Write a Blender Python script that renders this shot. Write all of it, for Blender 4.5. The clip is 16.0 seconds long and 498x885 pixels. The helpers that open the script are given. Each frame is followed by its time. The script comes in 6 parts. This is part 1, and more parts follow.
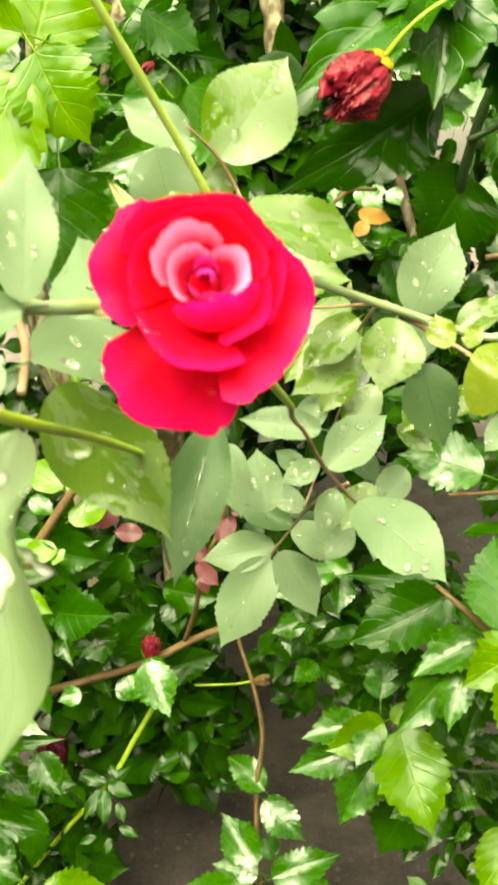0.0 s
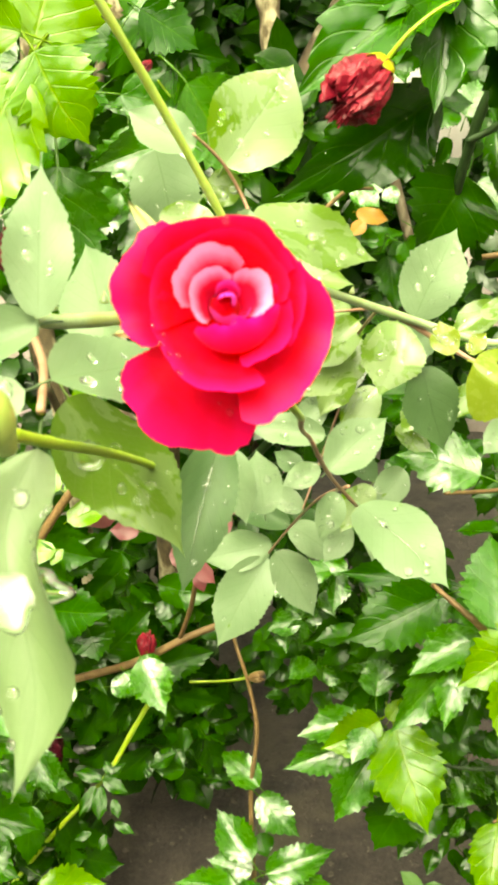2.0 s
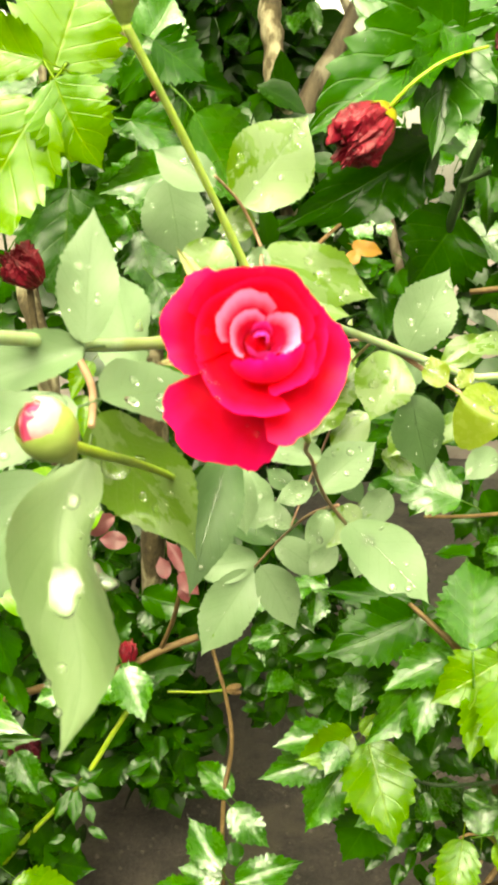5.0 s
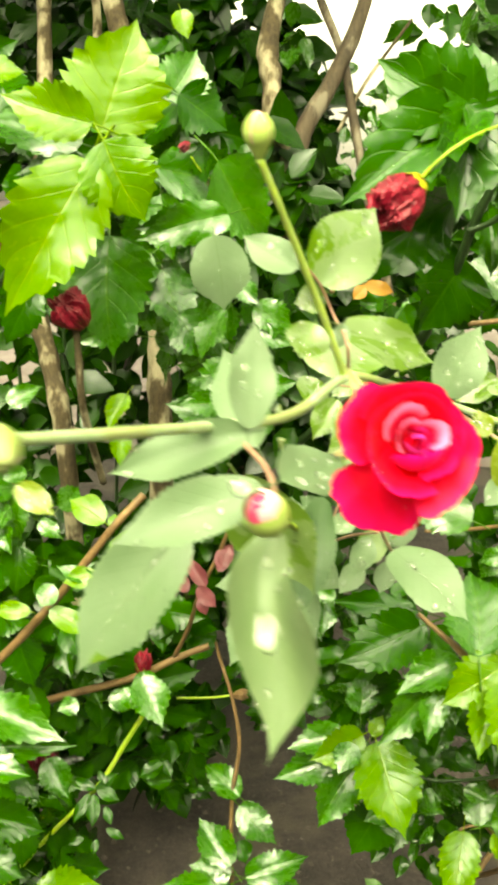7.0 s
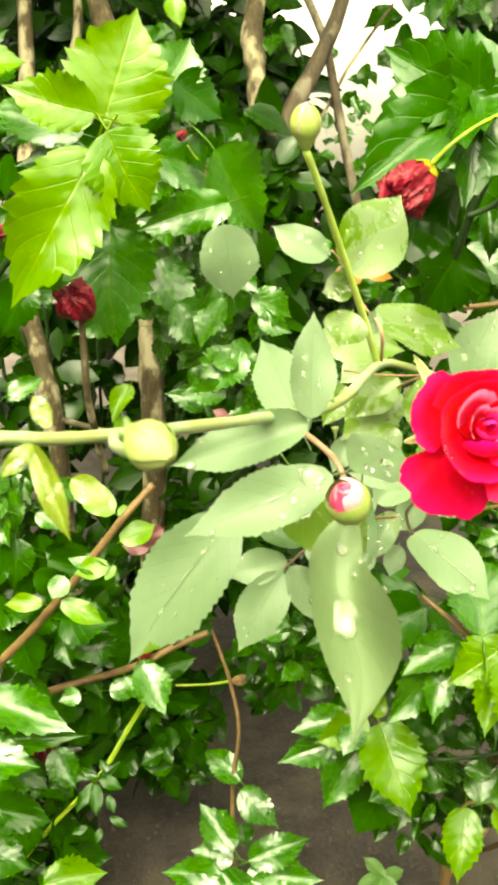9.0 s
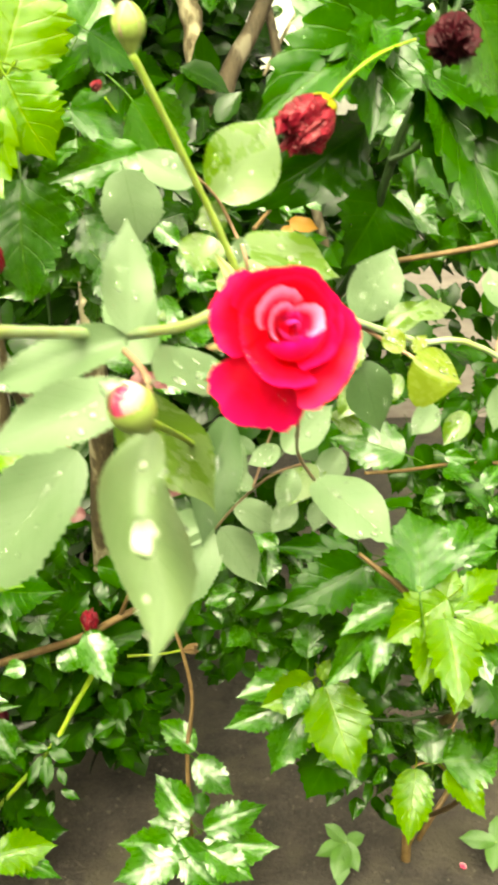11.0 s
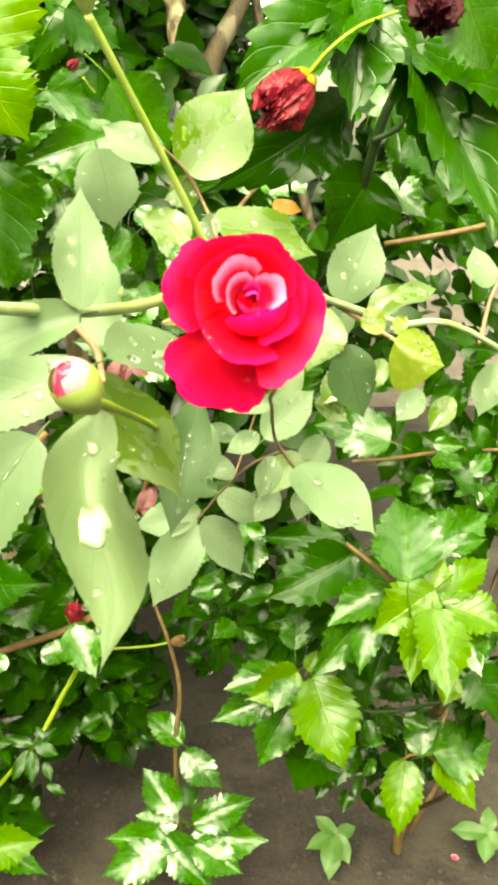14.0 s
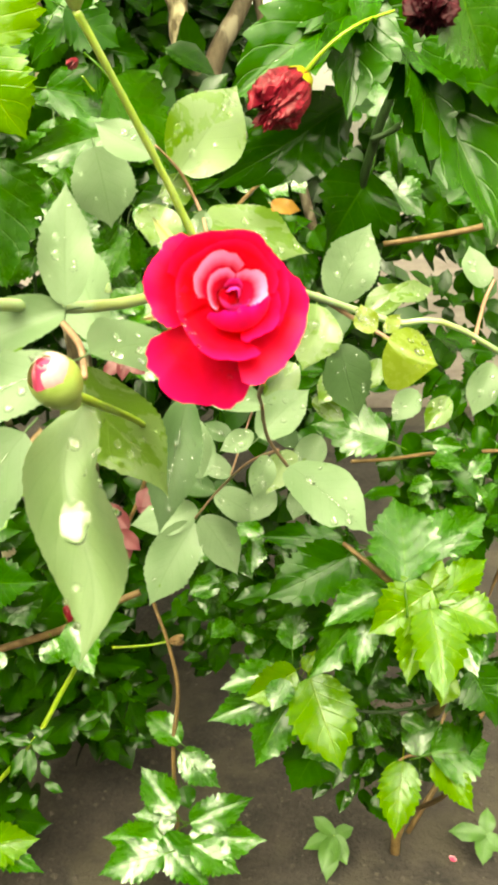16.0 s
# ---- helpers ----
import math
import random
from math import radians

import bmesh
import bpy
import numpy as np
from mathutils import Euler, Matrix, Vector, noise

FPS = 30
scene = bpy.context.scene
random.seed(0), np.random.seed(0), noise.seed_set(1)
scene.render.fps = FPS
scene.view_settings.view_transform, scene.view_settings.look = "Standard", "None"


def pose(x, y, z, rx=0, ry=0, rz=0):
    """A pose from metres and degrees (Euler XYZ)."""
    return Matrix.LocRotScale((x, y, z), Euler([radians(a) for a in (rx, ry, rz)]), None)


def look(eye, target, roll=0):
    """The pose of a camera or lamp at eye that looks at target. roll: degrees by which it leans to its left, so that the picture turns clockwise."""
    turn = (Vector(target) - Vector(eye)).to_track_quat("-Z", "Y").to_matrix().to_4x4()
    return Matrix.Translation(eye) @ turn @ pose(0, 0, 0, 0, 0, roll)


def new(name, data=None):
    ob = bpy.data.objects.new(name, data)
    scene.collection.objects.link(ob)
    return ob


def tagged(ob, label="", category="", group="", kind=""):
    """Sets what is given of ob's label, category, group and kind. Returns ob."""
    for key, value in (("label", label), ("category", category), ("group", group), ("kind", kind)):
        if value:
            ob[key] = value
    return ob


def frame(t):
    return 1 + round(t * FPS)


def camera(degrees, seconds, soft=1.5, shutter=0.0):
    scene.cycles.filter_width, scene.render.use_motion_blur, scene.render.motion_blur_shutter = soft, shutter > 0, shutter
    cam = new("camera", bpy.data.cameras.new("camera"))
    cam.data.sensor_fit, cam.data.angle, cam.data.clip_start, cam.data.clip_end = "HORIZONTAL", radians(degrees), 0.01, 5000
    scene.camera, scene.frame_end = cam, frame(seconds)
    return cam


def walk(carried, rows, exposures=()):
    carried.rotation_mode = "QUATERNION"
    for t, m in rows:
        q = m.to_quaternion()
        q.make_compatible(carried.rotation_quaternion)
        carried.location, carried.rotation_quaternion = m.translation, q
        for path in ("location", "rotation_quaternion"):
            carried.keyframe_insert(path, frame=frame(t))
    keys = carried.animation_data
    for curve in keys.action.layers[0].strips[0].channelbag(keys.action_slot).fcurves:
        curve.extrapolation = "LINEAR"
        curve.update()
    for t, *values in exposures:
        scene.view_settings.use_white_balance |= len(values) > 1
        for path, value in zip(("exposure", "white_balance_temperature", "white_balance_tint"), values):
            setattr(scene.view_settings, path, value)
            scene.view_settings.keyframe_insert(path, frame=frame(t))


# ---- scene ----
cam = camera(28.0, 16.0, soft=3.6, shutter=1.0)
cam.data.dof.use_dof, cam.data.dof.focus_distance, cam.data.dof.aperture_fstop = True, 0.95, 60.0
PATH = [
    (0, (0.0340, 0.0127, 1.5236), (-0.0016, 1.8699, 0.7801), -0.10),
    (0.5, (0.0395, 0.0142, 1.5124), (-0.0003, 1.8728, 0.7738), -0.15),
    (1, (0.0341, 0.0127, 1.5152), (0.0059, 1.8698, 0.7734), -0.19),
    (1.5, (0.0248, 0.0142, 1.5245), (0.0091, 1.8686, 0.7755), -0.14),
    (2, (0.0255, 0.0138, 1.5318), (0.0094, 1.8642, 0.7754), 0.21),
    (2.5, (0.0323, 0.0113, 1.5317), (0.0086, 1.8617, 0.7761), 0.86),
    (3, (0.0410, 0.0038, 1.5292), (0.0059, 1.8567, 0.7799), 1.82),
    (3.5, (0.0391, -0.0023, 1.5258), (0.0040, 1.8552, 0.7897), 2.50),
    (4, (0.0271, -0.0055, 1.5306), (0.0161, 1.8531, 0.7980), 3.09),
    (4.2, (0.0221, -0.0075, 1.5328), (0.0211, 1.8517, 0.8018), 3.19),
    (6.3, (-0.0136, -0.0820, 1.5863), (0.0506, 1.7854, 0.8731), 3.24),
    (6.5, (-0.0236, -0.0891, 1.5915), (0.0516, 1.7776, 0.8774), 3.43),
    (7, (-0.0770, -0.1089, 1.6099), (0.0296, 1.7553, 0.8932), 3.54),
    (7.5, (-0.1134, -0.1067, 1.6232), (0.0286, 1.7510, 0.8961), 3.54),
    (8, (-0.1238, -0.1085, 1.6236), (0.0286, 1.7474, 0.8940), 3.55),
    (8.2, (-0.1267, -0.1126, 1.6215), (0.0273, 1.7429, 0.8913), 3.58),
    (10.3, (-0.0895, -0.1047, 1.5995), (0.1070, 1.7317, 0.8320), 1.97),
    (10.5, (-0.0784, -0.0978, 1.5964), (0.1128, 1.7375, 0.8251), 2.10),
    (11, (-0.0392, -0.1021, 1.5752), (0.1513, 1.7333, 0.8016), 1.77),
    (11.5, (-0.0219, -0.0943, 1.5631), (0.1657, 1.7408, 0.7877), 1.64),
    (12, (-0.0146, -0.0836, 1.5609), (0.1741, 1.7486, 0.7789), 1.51),
    (12.5, (-0.0153, -0.0789, 1.5600), (0.1766, 1.7519, 0.7746), 1.38),
    (13, (-0.0191, -0.0751, 1.5590), (0.1801, 1.7541, 0.7713), 1.45),
    (13.5, (-0.0228, -0.0764, 1.5598), (0.1785, 1.7519, 0.7705), 1.52),
    (14, (-0.0225, -0.0794, 1.5615), (0.1790, 1.7483, 0.7709), 1.58),
    (14.5, (-0.0212, -0.0804, 1.5631), (0.1783, 1.7470, 0.7717), 1.65),
    (15, (-0.0180, -0.0795, 1.5624), (0.1798, 1.7485, 0.7726), 1.71),
    (15.5, (-0.0137, -0.0775, 1.5590), (0.1812, 1.7506, 0.7692), 1.77),
    (16, (-0.0137, -0.0805, 1.5600), (0.1791, 1.7480, 0.7705), 1.77),
]
BRIGHTER = ((0.0, -0.07), (1.5, 0.14), (3.0, 0.06), (6.5, -0.04), (8.0, -0.03), (10.5, 0.03), (12.0, 0.08), (14.5, 0.07), (16.0, -0.08))
EXPOSURE, KELVIN, TINT = 2.29, 9850.0, -15.0
walk(cam, [(t, look(eye, target, roll)) for t, eye, target, roll in PATH], [(t, EXPOSURE + d, KELVIN, TINT) for t, d in BRIGHTER])

# ---- world, sun and exposure ----
world = bpy.data.worlds.new("overcast_sky")
scene.world = world
world.use_nodes = True
wn, wl = world.node_tree.nodes, world.node_tree.links
sky = wn.new("ShaderNodeTexSky")
sky.sky_type, sky.sun_disc = "NISHITA", False
sky.sun_elevation, sky.sun_rotation = radians(58), radians(200)
sky.dust_density, sky.air_density, sky.ozone_density = 6.0, 1.0, 1.0
greyer = wn.new("ShaderNodeHueSaturation")
greyer.inputs["Saturation"].default_value = 0.10
wl.new(sky.outputs["Color"], greyer.inputs["Color"])
wl.new(greyer.outputs["Color"], wn["Background"].inputs["Color"])
wn["Background"].inputs["Strength"].default_value = 0.15
sun = new("sun", bpy.data.lights.new("sun", "SUN"))
sun.data.energy, sun.data.angle, sun.data.color = 1.45, radians(100), (1.0, 0.97, 0.92)
sun.matrix_world = look((-1.2, -2.7, 4.7), (0, 0.8, 0.6))


# ---- node helpers and materials ----
def node_tree(name):
    m = bpy.data.materials.new(name)
    m.use_nodes = True
    nt = m.node_tree
    return m, nt, nt.nodes["Principled BSDF"], nt.nodes["Material Output"]


def math_node(nt, op, a, b=None, c=None):
    n = nt.nodes.new("ShaderNodeMath")
    n.operation = op
    for i, v in enumerate((a, b, c)):
        if v is None:
            continue
        if isinstance(v, (int, float)):
            n.inputs[i].default_value = v
        else:
            nt.links.new(v, n.inputs[i])
    return n.outputs[0]


def mix_colour(nt, fac, a, b, blend="MIX"):
    n = nt.nodes.new("ShaderNodeMix")
    n.data_type, n.blend_type = "RGBA", blend
    for sock, v in ((n.inputs[0], fac), (n.inputs[6], a), (n.inputs[7], b)):
        if isinstance(v, (int, float)):
            sock.default_value = v
        elif isinstance(v, tuple):
            sock.default_value = (*v, 1.0)
        else:
            nt.links.new(v, sock)
    return n.outputs[2]


def noise_node(nt, scale, detail=3.0, vector=None, rough=0.55):
    n = nt.nodes.new("ShaderNodeTexNoise")
    n.inputs["Scale"].default_value, n.inputs["Detail"].default_value, n.inputs["Roughness"].default_value = scale, detail, rough
    if vector is not None:
        nt.links.new(vector, n.inputs["Vector"])
    return n.outputs["Fac"]


def ramp(nt, fac, lo, hi):
    n = nt.nodes.new("ShaderNodeMapRange")
    n.inputs["From Min"].default_value, n.inputs["From Max"].default_value = lo, hi
    nt.links.new(fac, n.inputs["Value"])
    return n.outputs["Result"]


def bump(nt, height, strength, distance, bsdf):
    n = nt.nodes.new("ShaderNodeBump")
    n.inputs["Strength"].default_value, n.inputs["Distance"].default_value = strength, distance
    nt.links.new(height, n.inputs["Height"])
    nt.links.new(n.outputs["Normal"], bsdf.inputs["Normal"])
    return n.outputs["Normal"]


def leaf_material(name, dark, light, vein, rough=(0.2, 0.42), coat=0.0, through_light=0.25, veins=8.0, relief=0.5, blotch=None, vein_show=0.4, sharp=0.86, spec=0.5, blotch_at=0.54, island=False):
    """A leaf's blade: veins along its own length, mottled colour, wet gloss, light coming through."""
    m, nt, bsdf, out = node_tree(name)
    uv = nt.nodes.new("ShaderNodeUVMap")
    sep = nt.nodes.new("ShaderNodeSeparateXYZ")
    nt.links.new(uv.outputs["UV"], sep.inputs[0])
    across = math_node(nt, "ABSOLUTE", math_node(nt, "MULTIPLY_ADD", sep.outputs[0], 2.0, -1.0))
    along = sep.outputs[1]
    lat = math_node(nt, "FRACT", math_node(nt, "MULTIPLY", math_node(nt, "MULTIPLY_ADD", across, -0.3, along), veins))
    lat = math_node(nt, "ABSOLUTE", math_node(nt, "MULTIPLY_ADD", lat, 2.0, -1.0))
    side_vein = ramp(nt, lat, sharp, 1.0)
    mid_vein = ramp(nt, across, 0.05, 0.0)
    mask = math_node(nt, "MAXIMUM", math_node(nt, "MULTIPLY", side_vein, 0.6), mid_vein)
    info = nt.nodes.new("ShaderNodeNewGeometry" if island else "ShaderNodeObjectInfo")
    chance = info.outputs["Random Per Island" if island else "Random"]
    coord = nt.nodes.new("ShaderNodeTexCoord")
    shift = nt.nodes.new("ShaderNodeVectorMath")
    shift.operation = "ADD"
    nt.links.new(coord.outputs["Generated"], shift.inputs[0])
    nt.links.new(math_node(nt, "MULTIPLY", chance, 23.0), shift.inputs[1])
    big = noise_node(nt, 3.0, 2.0, shift.outputs[0])
    fine = noise_node(nt, 40.0, 3.0, shift.outputs[0])
    tone = math_node(nt, "ADD", math_node(nt, "MULTIPLY", ramp(nt, big, 0.3, 0.7), 0.5), math_node(nt, "MULTIPLY", chance, 0.5))
    col = mix_colour(nt, tone, dark, light)
    if blotch:
        wet = ramp(nt, noise_node(nt, 2.4, 4.0, shift.outputs[0]), blotch_at, blotch_at + 0.02)
        col = mix_colour(nt, wet, col, blotch)
    col = mix_colour(nt, math_node(nt, "MULTIPLY", mask, vein_show), col, vein)
    col = mix_colour(nt, ramp(nt, fine, 0.35, 0.95), col, mix_colour(nt, 0.3, col, vein))
    nt.links.new(col, bsdf.inputs["Base Color"])
    r = nt.nodes.new("ShaderNodeMapRange")
    r.inputs["From Min"].default_value, r.inputs["From Max"].default_value = 0.35, 0.65
    r.inputs["To Min"].default_value, r.inputs["To Max"].default_value = rough
    nt.links.new(noise_node(nt, 6.0, 4.0, shift.outputs[0]), r.inputs["Value"])
    rough_out = r.outputs["Result"]
    if blotch:
        rough_out = math_node(nt, "MULTIPLY", rough_out, math_node(nt, "MULTIPLY_ADD", wet, -0.75, 1.0))
    nt.links.new(rough_out, bsdf.inputs["Roughness"])
    bsdf.inputs["Specular IOR Level"].default_value = spec
    bsdf.inputs["Coat Weight"].default_value, bsdf.inputs["Coat Roughness"].default_value = coat, 0.2
    height = math_node(nt, "ADD", math_node(nt, "MULTIPLY", mask, -1.0), math_node(nt, "MULTIPLY", fine, 0.12))
    nrm = bump(nt, height, relief, 0.0012, bsdf)
    trans = nt.nodes.new("ShaderNodeBsdfTranslucent")
    nt.links.new(mix_colour(nt, 0.5, col, light), trans.inputs["Color"])
    nt.links.new(nrm, trans.inputs["Normal"])
    mixer = nt.nodes.new("ShaderNodeMixShader")
    mixer.inputs[0].default_value = through_light
    nt.links.new(bsdf.outputs[0], mixer.inputs[1])
    nt.links.new(trans.outputs[0], mixer.inputs[2])
    nt.links.new(mixer.outputs[0], out.inputs["Surface"])
    return m


def rough_material(name, dark, light, scale, rough=0.8, strength=0.6, distance=0.004, stretch=(1, 1, 1), third=None, soft_light=0.0, third_scale=0.35, spec=0.5):
    """Bark, soil, plaster: two scales of mottling and relief."""
    m, nt, bsdf, out = node_tree(name)
    coord = nt.nodes.new("ShaderNodeTexCoord")
    mp = nt.nodes.new("ShaderNodeMapping")
    mp.inputs["Scale"].default_value = stretch
    nt.links.new(coord.outputs["Object"], mp.inputs["Vector"])
    a = noise_node(nt, scale, 5.0, mp.outputs[0], 0.65)
    b = noise_node(nt, scale * 7.0, 4.0, mp.outputs[0], 0.6)
    both = math_node(nt, "ADD", math_node(nt, "MULTIPLY", a, 0.6), math_node(nt, "MULTIPLY", b, 0.4))
    col = mix_colour(nt, ramp(nt, both, 0.35, 0.65), dark, light)
    if third:
        col = mix_colour(nt, ramp(nt, noise_node(nt, scale * third_scale, 4.0, mp.outputs[0]), 0.49, 0.60), col, third)
    nt.links.new(col, bsdf.inputs["Base Color"])
    bsdf.inputs["Roughness"].default_value, bsdf.inputs["Specular IOR Level"].default_value = rough, spec
    if soft_light:
        bsdf.inputs["Subsurface Weight"].default_value, bsdf.inputs["Subsurface Scale"].default_value = soft_light, 0.0015
        bsdf.inputs["Subsurface Radius"].default_value = (1.0, 1.0, 0.4)
    bump(nt, both, strength, distance, bsdf)
    return m


def petal_material(name, deep, bright, rim, fade=0.72, full=1.0):
    """Rose petals: velvety, deeper towards the base, paler at the rim."""
    m, nt, bsdf, out = node_tree(name)
    uv = nt.nodes.new("ShaderNodeUVMap")
    sep = nt.nodes.new("ShaderNodeSeparateXYZ")
    nt.links.new(uv.outputs["UV"], sep.inputs[0])
    info = nt.nodes.new("ShaderNodeObjectInfo")
    coord = nt.nodes.new("ShaderNodeTexCoord")
    mottled = noise_node(nt, 160.0, 4.0, coord.outputs["Object"])
    streak = nt.nodes.new("ShaderNodeTexWave")
    streak.inputs["Scale"].default_value, streak.inputs["Distortion"].default_value = 9.0, 3.0
    nt.links.new(uv.outputs["UV"], streak.inputs["Vector"])
    body = mix_colour(nt, ramp(nt, mottled, 0.3, 0.7), deep, bright)
    col = mix_colour(nt, ramp(nt, sep.outputs[1], fade, full), body, rim)
    nt.links.new(col, bsdf.inputs["Base Color"])
    bsdf.inputs["Roughness"].default_value = 0.5
    bsdf.inputs["Specular IOR Level"].default_value = 0.09
    bsdf.inputs["Sheen Weight"].default_value, bsdf.inputs["Sheen Roughness"].default_value = 0.08, 0.4
    bsdf.inputs["Sheen Tint"].default_value = (1.0, 0.45, 0.6, 1)
    bump(nt, math_node(nt, "ADD", mottled, math_node(nt, "MULTIPLY", streak.outputs["Fac"], 0.3)), 0.06, 0.0004, bsdf)
    trans = nt.nodes.new("ShaderNodeBsdfTranslucent")
    nt.links.new(col, trans.inputs["Color"])
    mixer = nt.nodes.new("ShaderNodeMixShader")
    mixer.inputs[0].default_value = 0.28
    nt.links.new(bsdf.outputs[0], mixer.inputs[1])
    nt.links.new(trans.outputs[0], mixer.inputs[2])
    nt.links.new(mixer.outputs[0], out.inputs["Surface"])
    return m


def water_material():
    m, nt, bsdf, out = node_tree("water")
    bsdf.inputs["Base Color"].default_value = (1, 1, 1, 1)
    bsdf.inputs["Transmission Weight"].default_value = 1.0
    bsdf.inputs["IOR"].default_value, bsdf.inputs["Roughness"].default_value = 1.33, 0.02
    bsdf.inputs["Coat Weight"].default_value, bsdf.inputs["Coat IOR"].default_value, bsdf.inputs["Coat Roughness"].default_value = 0.5, 1.5, 0.02
    return m


MAT_ROSE_LEAF = leaf_material("rose_leaf", (0.116, 0.182, 0.090), (0.162, 0.228, 0.132), (0.085, 0.145, 0.05), (0.36, 0.52), 0.0, 0.28, 8.0, 0.12, (0.090, 0.17, 0.012), 0.45, blotch_at=0.70, spec=0.40)
MAT_ROSE_BIG = leaf_material("rose_leaf_rained_on", (0.120, 0.186, 0.078), (0.168, 0.232, 0.112), (0.090, 0.155, 0.05), (0.36, 0.50), 0.0, 0.32, 8.0, 0.12, (0.095, 0.18, 0.012), 0.45, blotch_at=0.70)
MAT_ROSE_WET = leaf_material("rose_leaf_wet", (0.114, 0.180, 0.056), (0.160, 0.230, 0.084), (0.075, 0.135, 0.035), (0.30, 0.5), 0.10, 0.30, 8.0, 0.12, (0.080, 0.160, 0.004), 0.45, blotch_at=0.53)
MAT_ROSE_SOAKED = leaf_material("rose_leaf_soaked", (0.106, 0.175, 0.046), (0.150, 0.222, 0.070), (0.18, 0.23, 0.09), (0.26, 0.42), 0.10, 0.32, 8.0, 0.08, (0.096, 0.180, 0.018), 0.25, blotch_at=0.50)
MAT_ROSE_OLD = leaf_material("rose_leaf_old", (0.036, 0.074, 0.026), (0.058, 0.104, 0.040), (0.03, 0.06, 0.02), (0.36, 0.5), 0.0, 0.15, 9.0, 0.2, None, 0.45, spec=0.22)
MAT_ROSE_YOUNG = leaf_material("rose_leaf_young", (0.14, 0.20, 0.012), (0.19, 0.25, 0.03), (0.26, 0.29, 0.08), (0.16, 0.35), 0.3, 0.35, 8.0, 0.05, None, 0.25)
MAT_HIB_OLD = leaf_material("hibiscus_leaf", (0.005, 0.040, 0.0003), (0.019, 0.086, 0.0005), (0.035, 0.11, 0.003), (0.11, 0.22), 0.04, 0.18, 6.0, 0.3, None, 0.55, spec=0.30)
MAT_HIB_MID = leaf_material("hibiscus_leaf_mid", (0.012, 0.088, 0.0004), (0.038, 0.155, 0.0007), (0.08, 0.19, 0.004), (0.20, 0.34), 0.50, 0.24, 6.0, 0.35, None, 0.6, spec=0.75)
MAT_HIB_YOUNG = leaf_material("hibiscus_leaf_young", (0.052, 0.165, 0.0005), (0.115, 0.235, 0.0009), (0.19, 0.29, 0.010), (0.16, 0.28), 0.10, 0.32, 6.0, 0.45, None, 0.6, spec=0.45)
MAT_HIB_WET = leaf_material("hibiscus_leaf_wet", (0.007, 0.055, 0.0004), (0.022, 0.100, 0.0006), (0.05, 0.14, 0.004), (0.16, 0.28), 0.04, 0.18, 6.0, 0.5, None, 0.6, spec=0.42)
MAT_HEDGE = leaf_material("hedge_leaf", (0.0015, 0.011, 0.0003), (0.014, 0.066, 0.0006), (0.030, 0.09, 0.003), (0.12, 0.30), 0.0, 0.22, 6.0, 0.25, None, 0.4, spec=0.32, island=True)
MAT_RED_LEAF = leaf_material("reddish_leaf", (0.10, 0.016, 0.024), (0.165, 0.036, 0.048), (0.2, 0.06, 0.06), (0.35, 0.55), 0.0, 0.25, 7.0, 0.2)
MAT_ORANGE_LEAF = leaf_material("orange_leaf", (0.30, 0.12, 0.005), (0.36, 0.17, 0.01), (0.4, 0.22, 0.03), (0.35, 0.55), 0.0, 0.25, 6.0, 0.4)
MAT_WEED = leaf_material("weed_leaf", (0.045, 0.125, 0.016), (0.075, 0.175, 0.028), (0.11, 0.2, 0.05), (0.3, 0.45), 0.0, 0.2, 6.0, 0.3)
MAT_CANE = rough_material("rose_cane", (0.23, 0.31, 0.16), (0.33, 0.41, 0.24), 60.0, 0.4, 0.25, 0.001, (1, 1, 1), (0.25, 0.29, 0.12), soft_light=0.9)
MAT_STALK_RED = rough_material("reddish_stalk", (0.22, 0.11, 0.07), (0.33, 0.20, 0.13), 70.0, 0.5, 0.25, 0.001)
MAT_STALK_TALL = rough_material("pale_stalk", (0.34, 0.46, 0.09), (0.46, 0.56, 0.16), 60.0, 0.42, 0.2, 0.001, soft_light=0.9)
MAT_STALK_GREEN = rough_material("green_stalk", (0.22, 0.33, 0.02), (0.32, 0.43, 0.05), 60.0, 0.42, 0.2, 0.001, soft_light=0.9)
MAT_HIB_STEM = rough_material("hibiscus_stem", (0.010, 0.030, 0.006), (0.025, 0.055, 0.012), 50.0, 0.5, 0.3, 0.001)
MAT_TWIG = rough_material("brown_twig", (0.085, 0.045, 0.014), (0.21, 0.125, 0.052), 60.0, 0.6, 0.7, 0.0015)
MAT_BARK = rough_material("bark", (0.030, 0.020, 0.008), (0.120, 0.085, 0.040), 26.0, 0.85, 1.0, 0.008, (1, 1, 0.45), (0.34, 0.29, 0.19), third_scale=1.0)
MAT_BARK_PALE = rough_material("pale_bark", (0.026, 0.018, 0.009), (0.095, 0.066, 0.038), 24.0, 0.8, 0.9, 0.006, (1, 1, 0.35), (0.18, 0.15, 0.105), third_scale=1.1)
# Damp soil, its colour darkened further to hold the shrubs' shade.
MAT_SOIL = rough_material("damp_soil", (0.011, 0.0082, 0.0076), (0.052, 0.038, 0.035), 14.0, 0.85, 1.0, 0.014, (1, 1, 1), (0.054, 0.042, 0.033))
MAT_CLOD = rough_material("clod", (0.022, 0.016, 0.014), (0.10, 0.078, 0.070), 40.0, 0.9, 0.5, 0.002)
MAT_PAVING = rough_material("damp_earth", (0.135, 0.104, 0.098), (0.23, 0.19, 0.18), 3.0, 0.8, 0.4, 0.003)
MAT_PLASTER = rough_material("white_plaster", (0.60, 0.59, 0.57), (0.72, 0.71, 0.69), 2.0, 0.75, 0.2, 0.002)
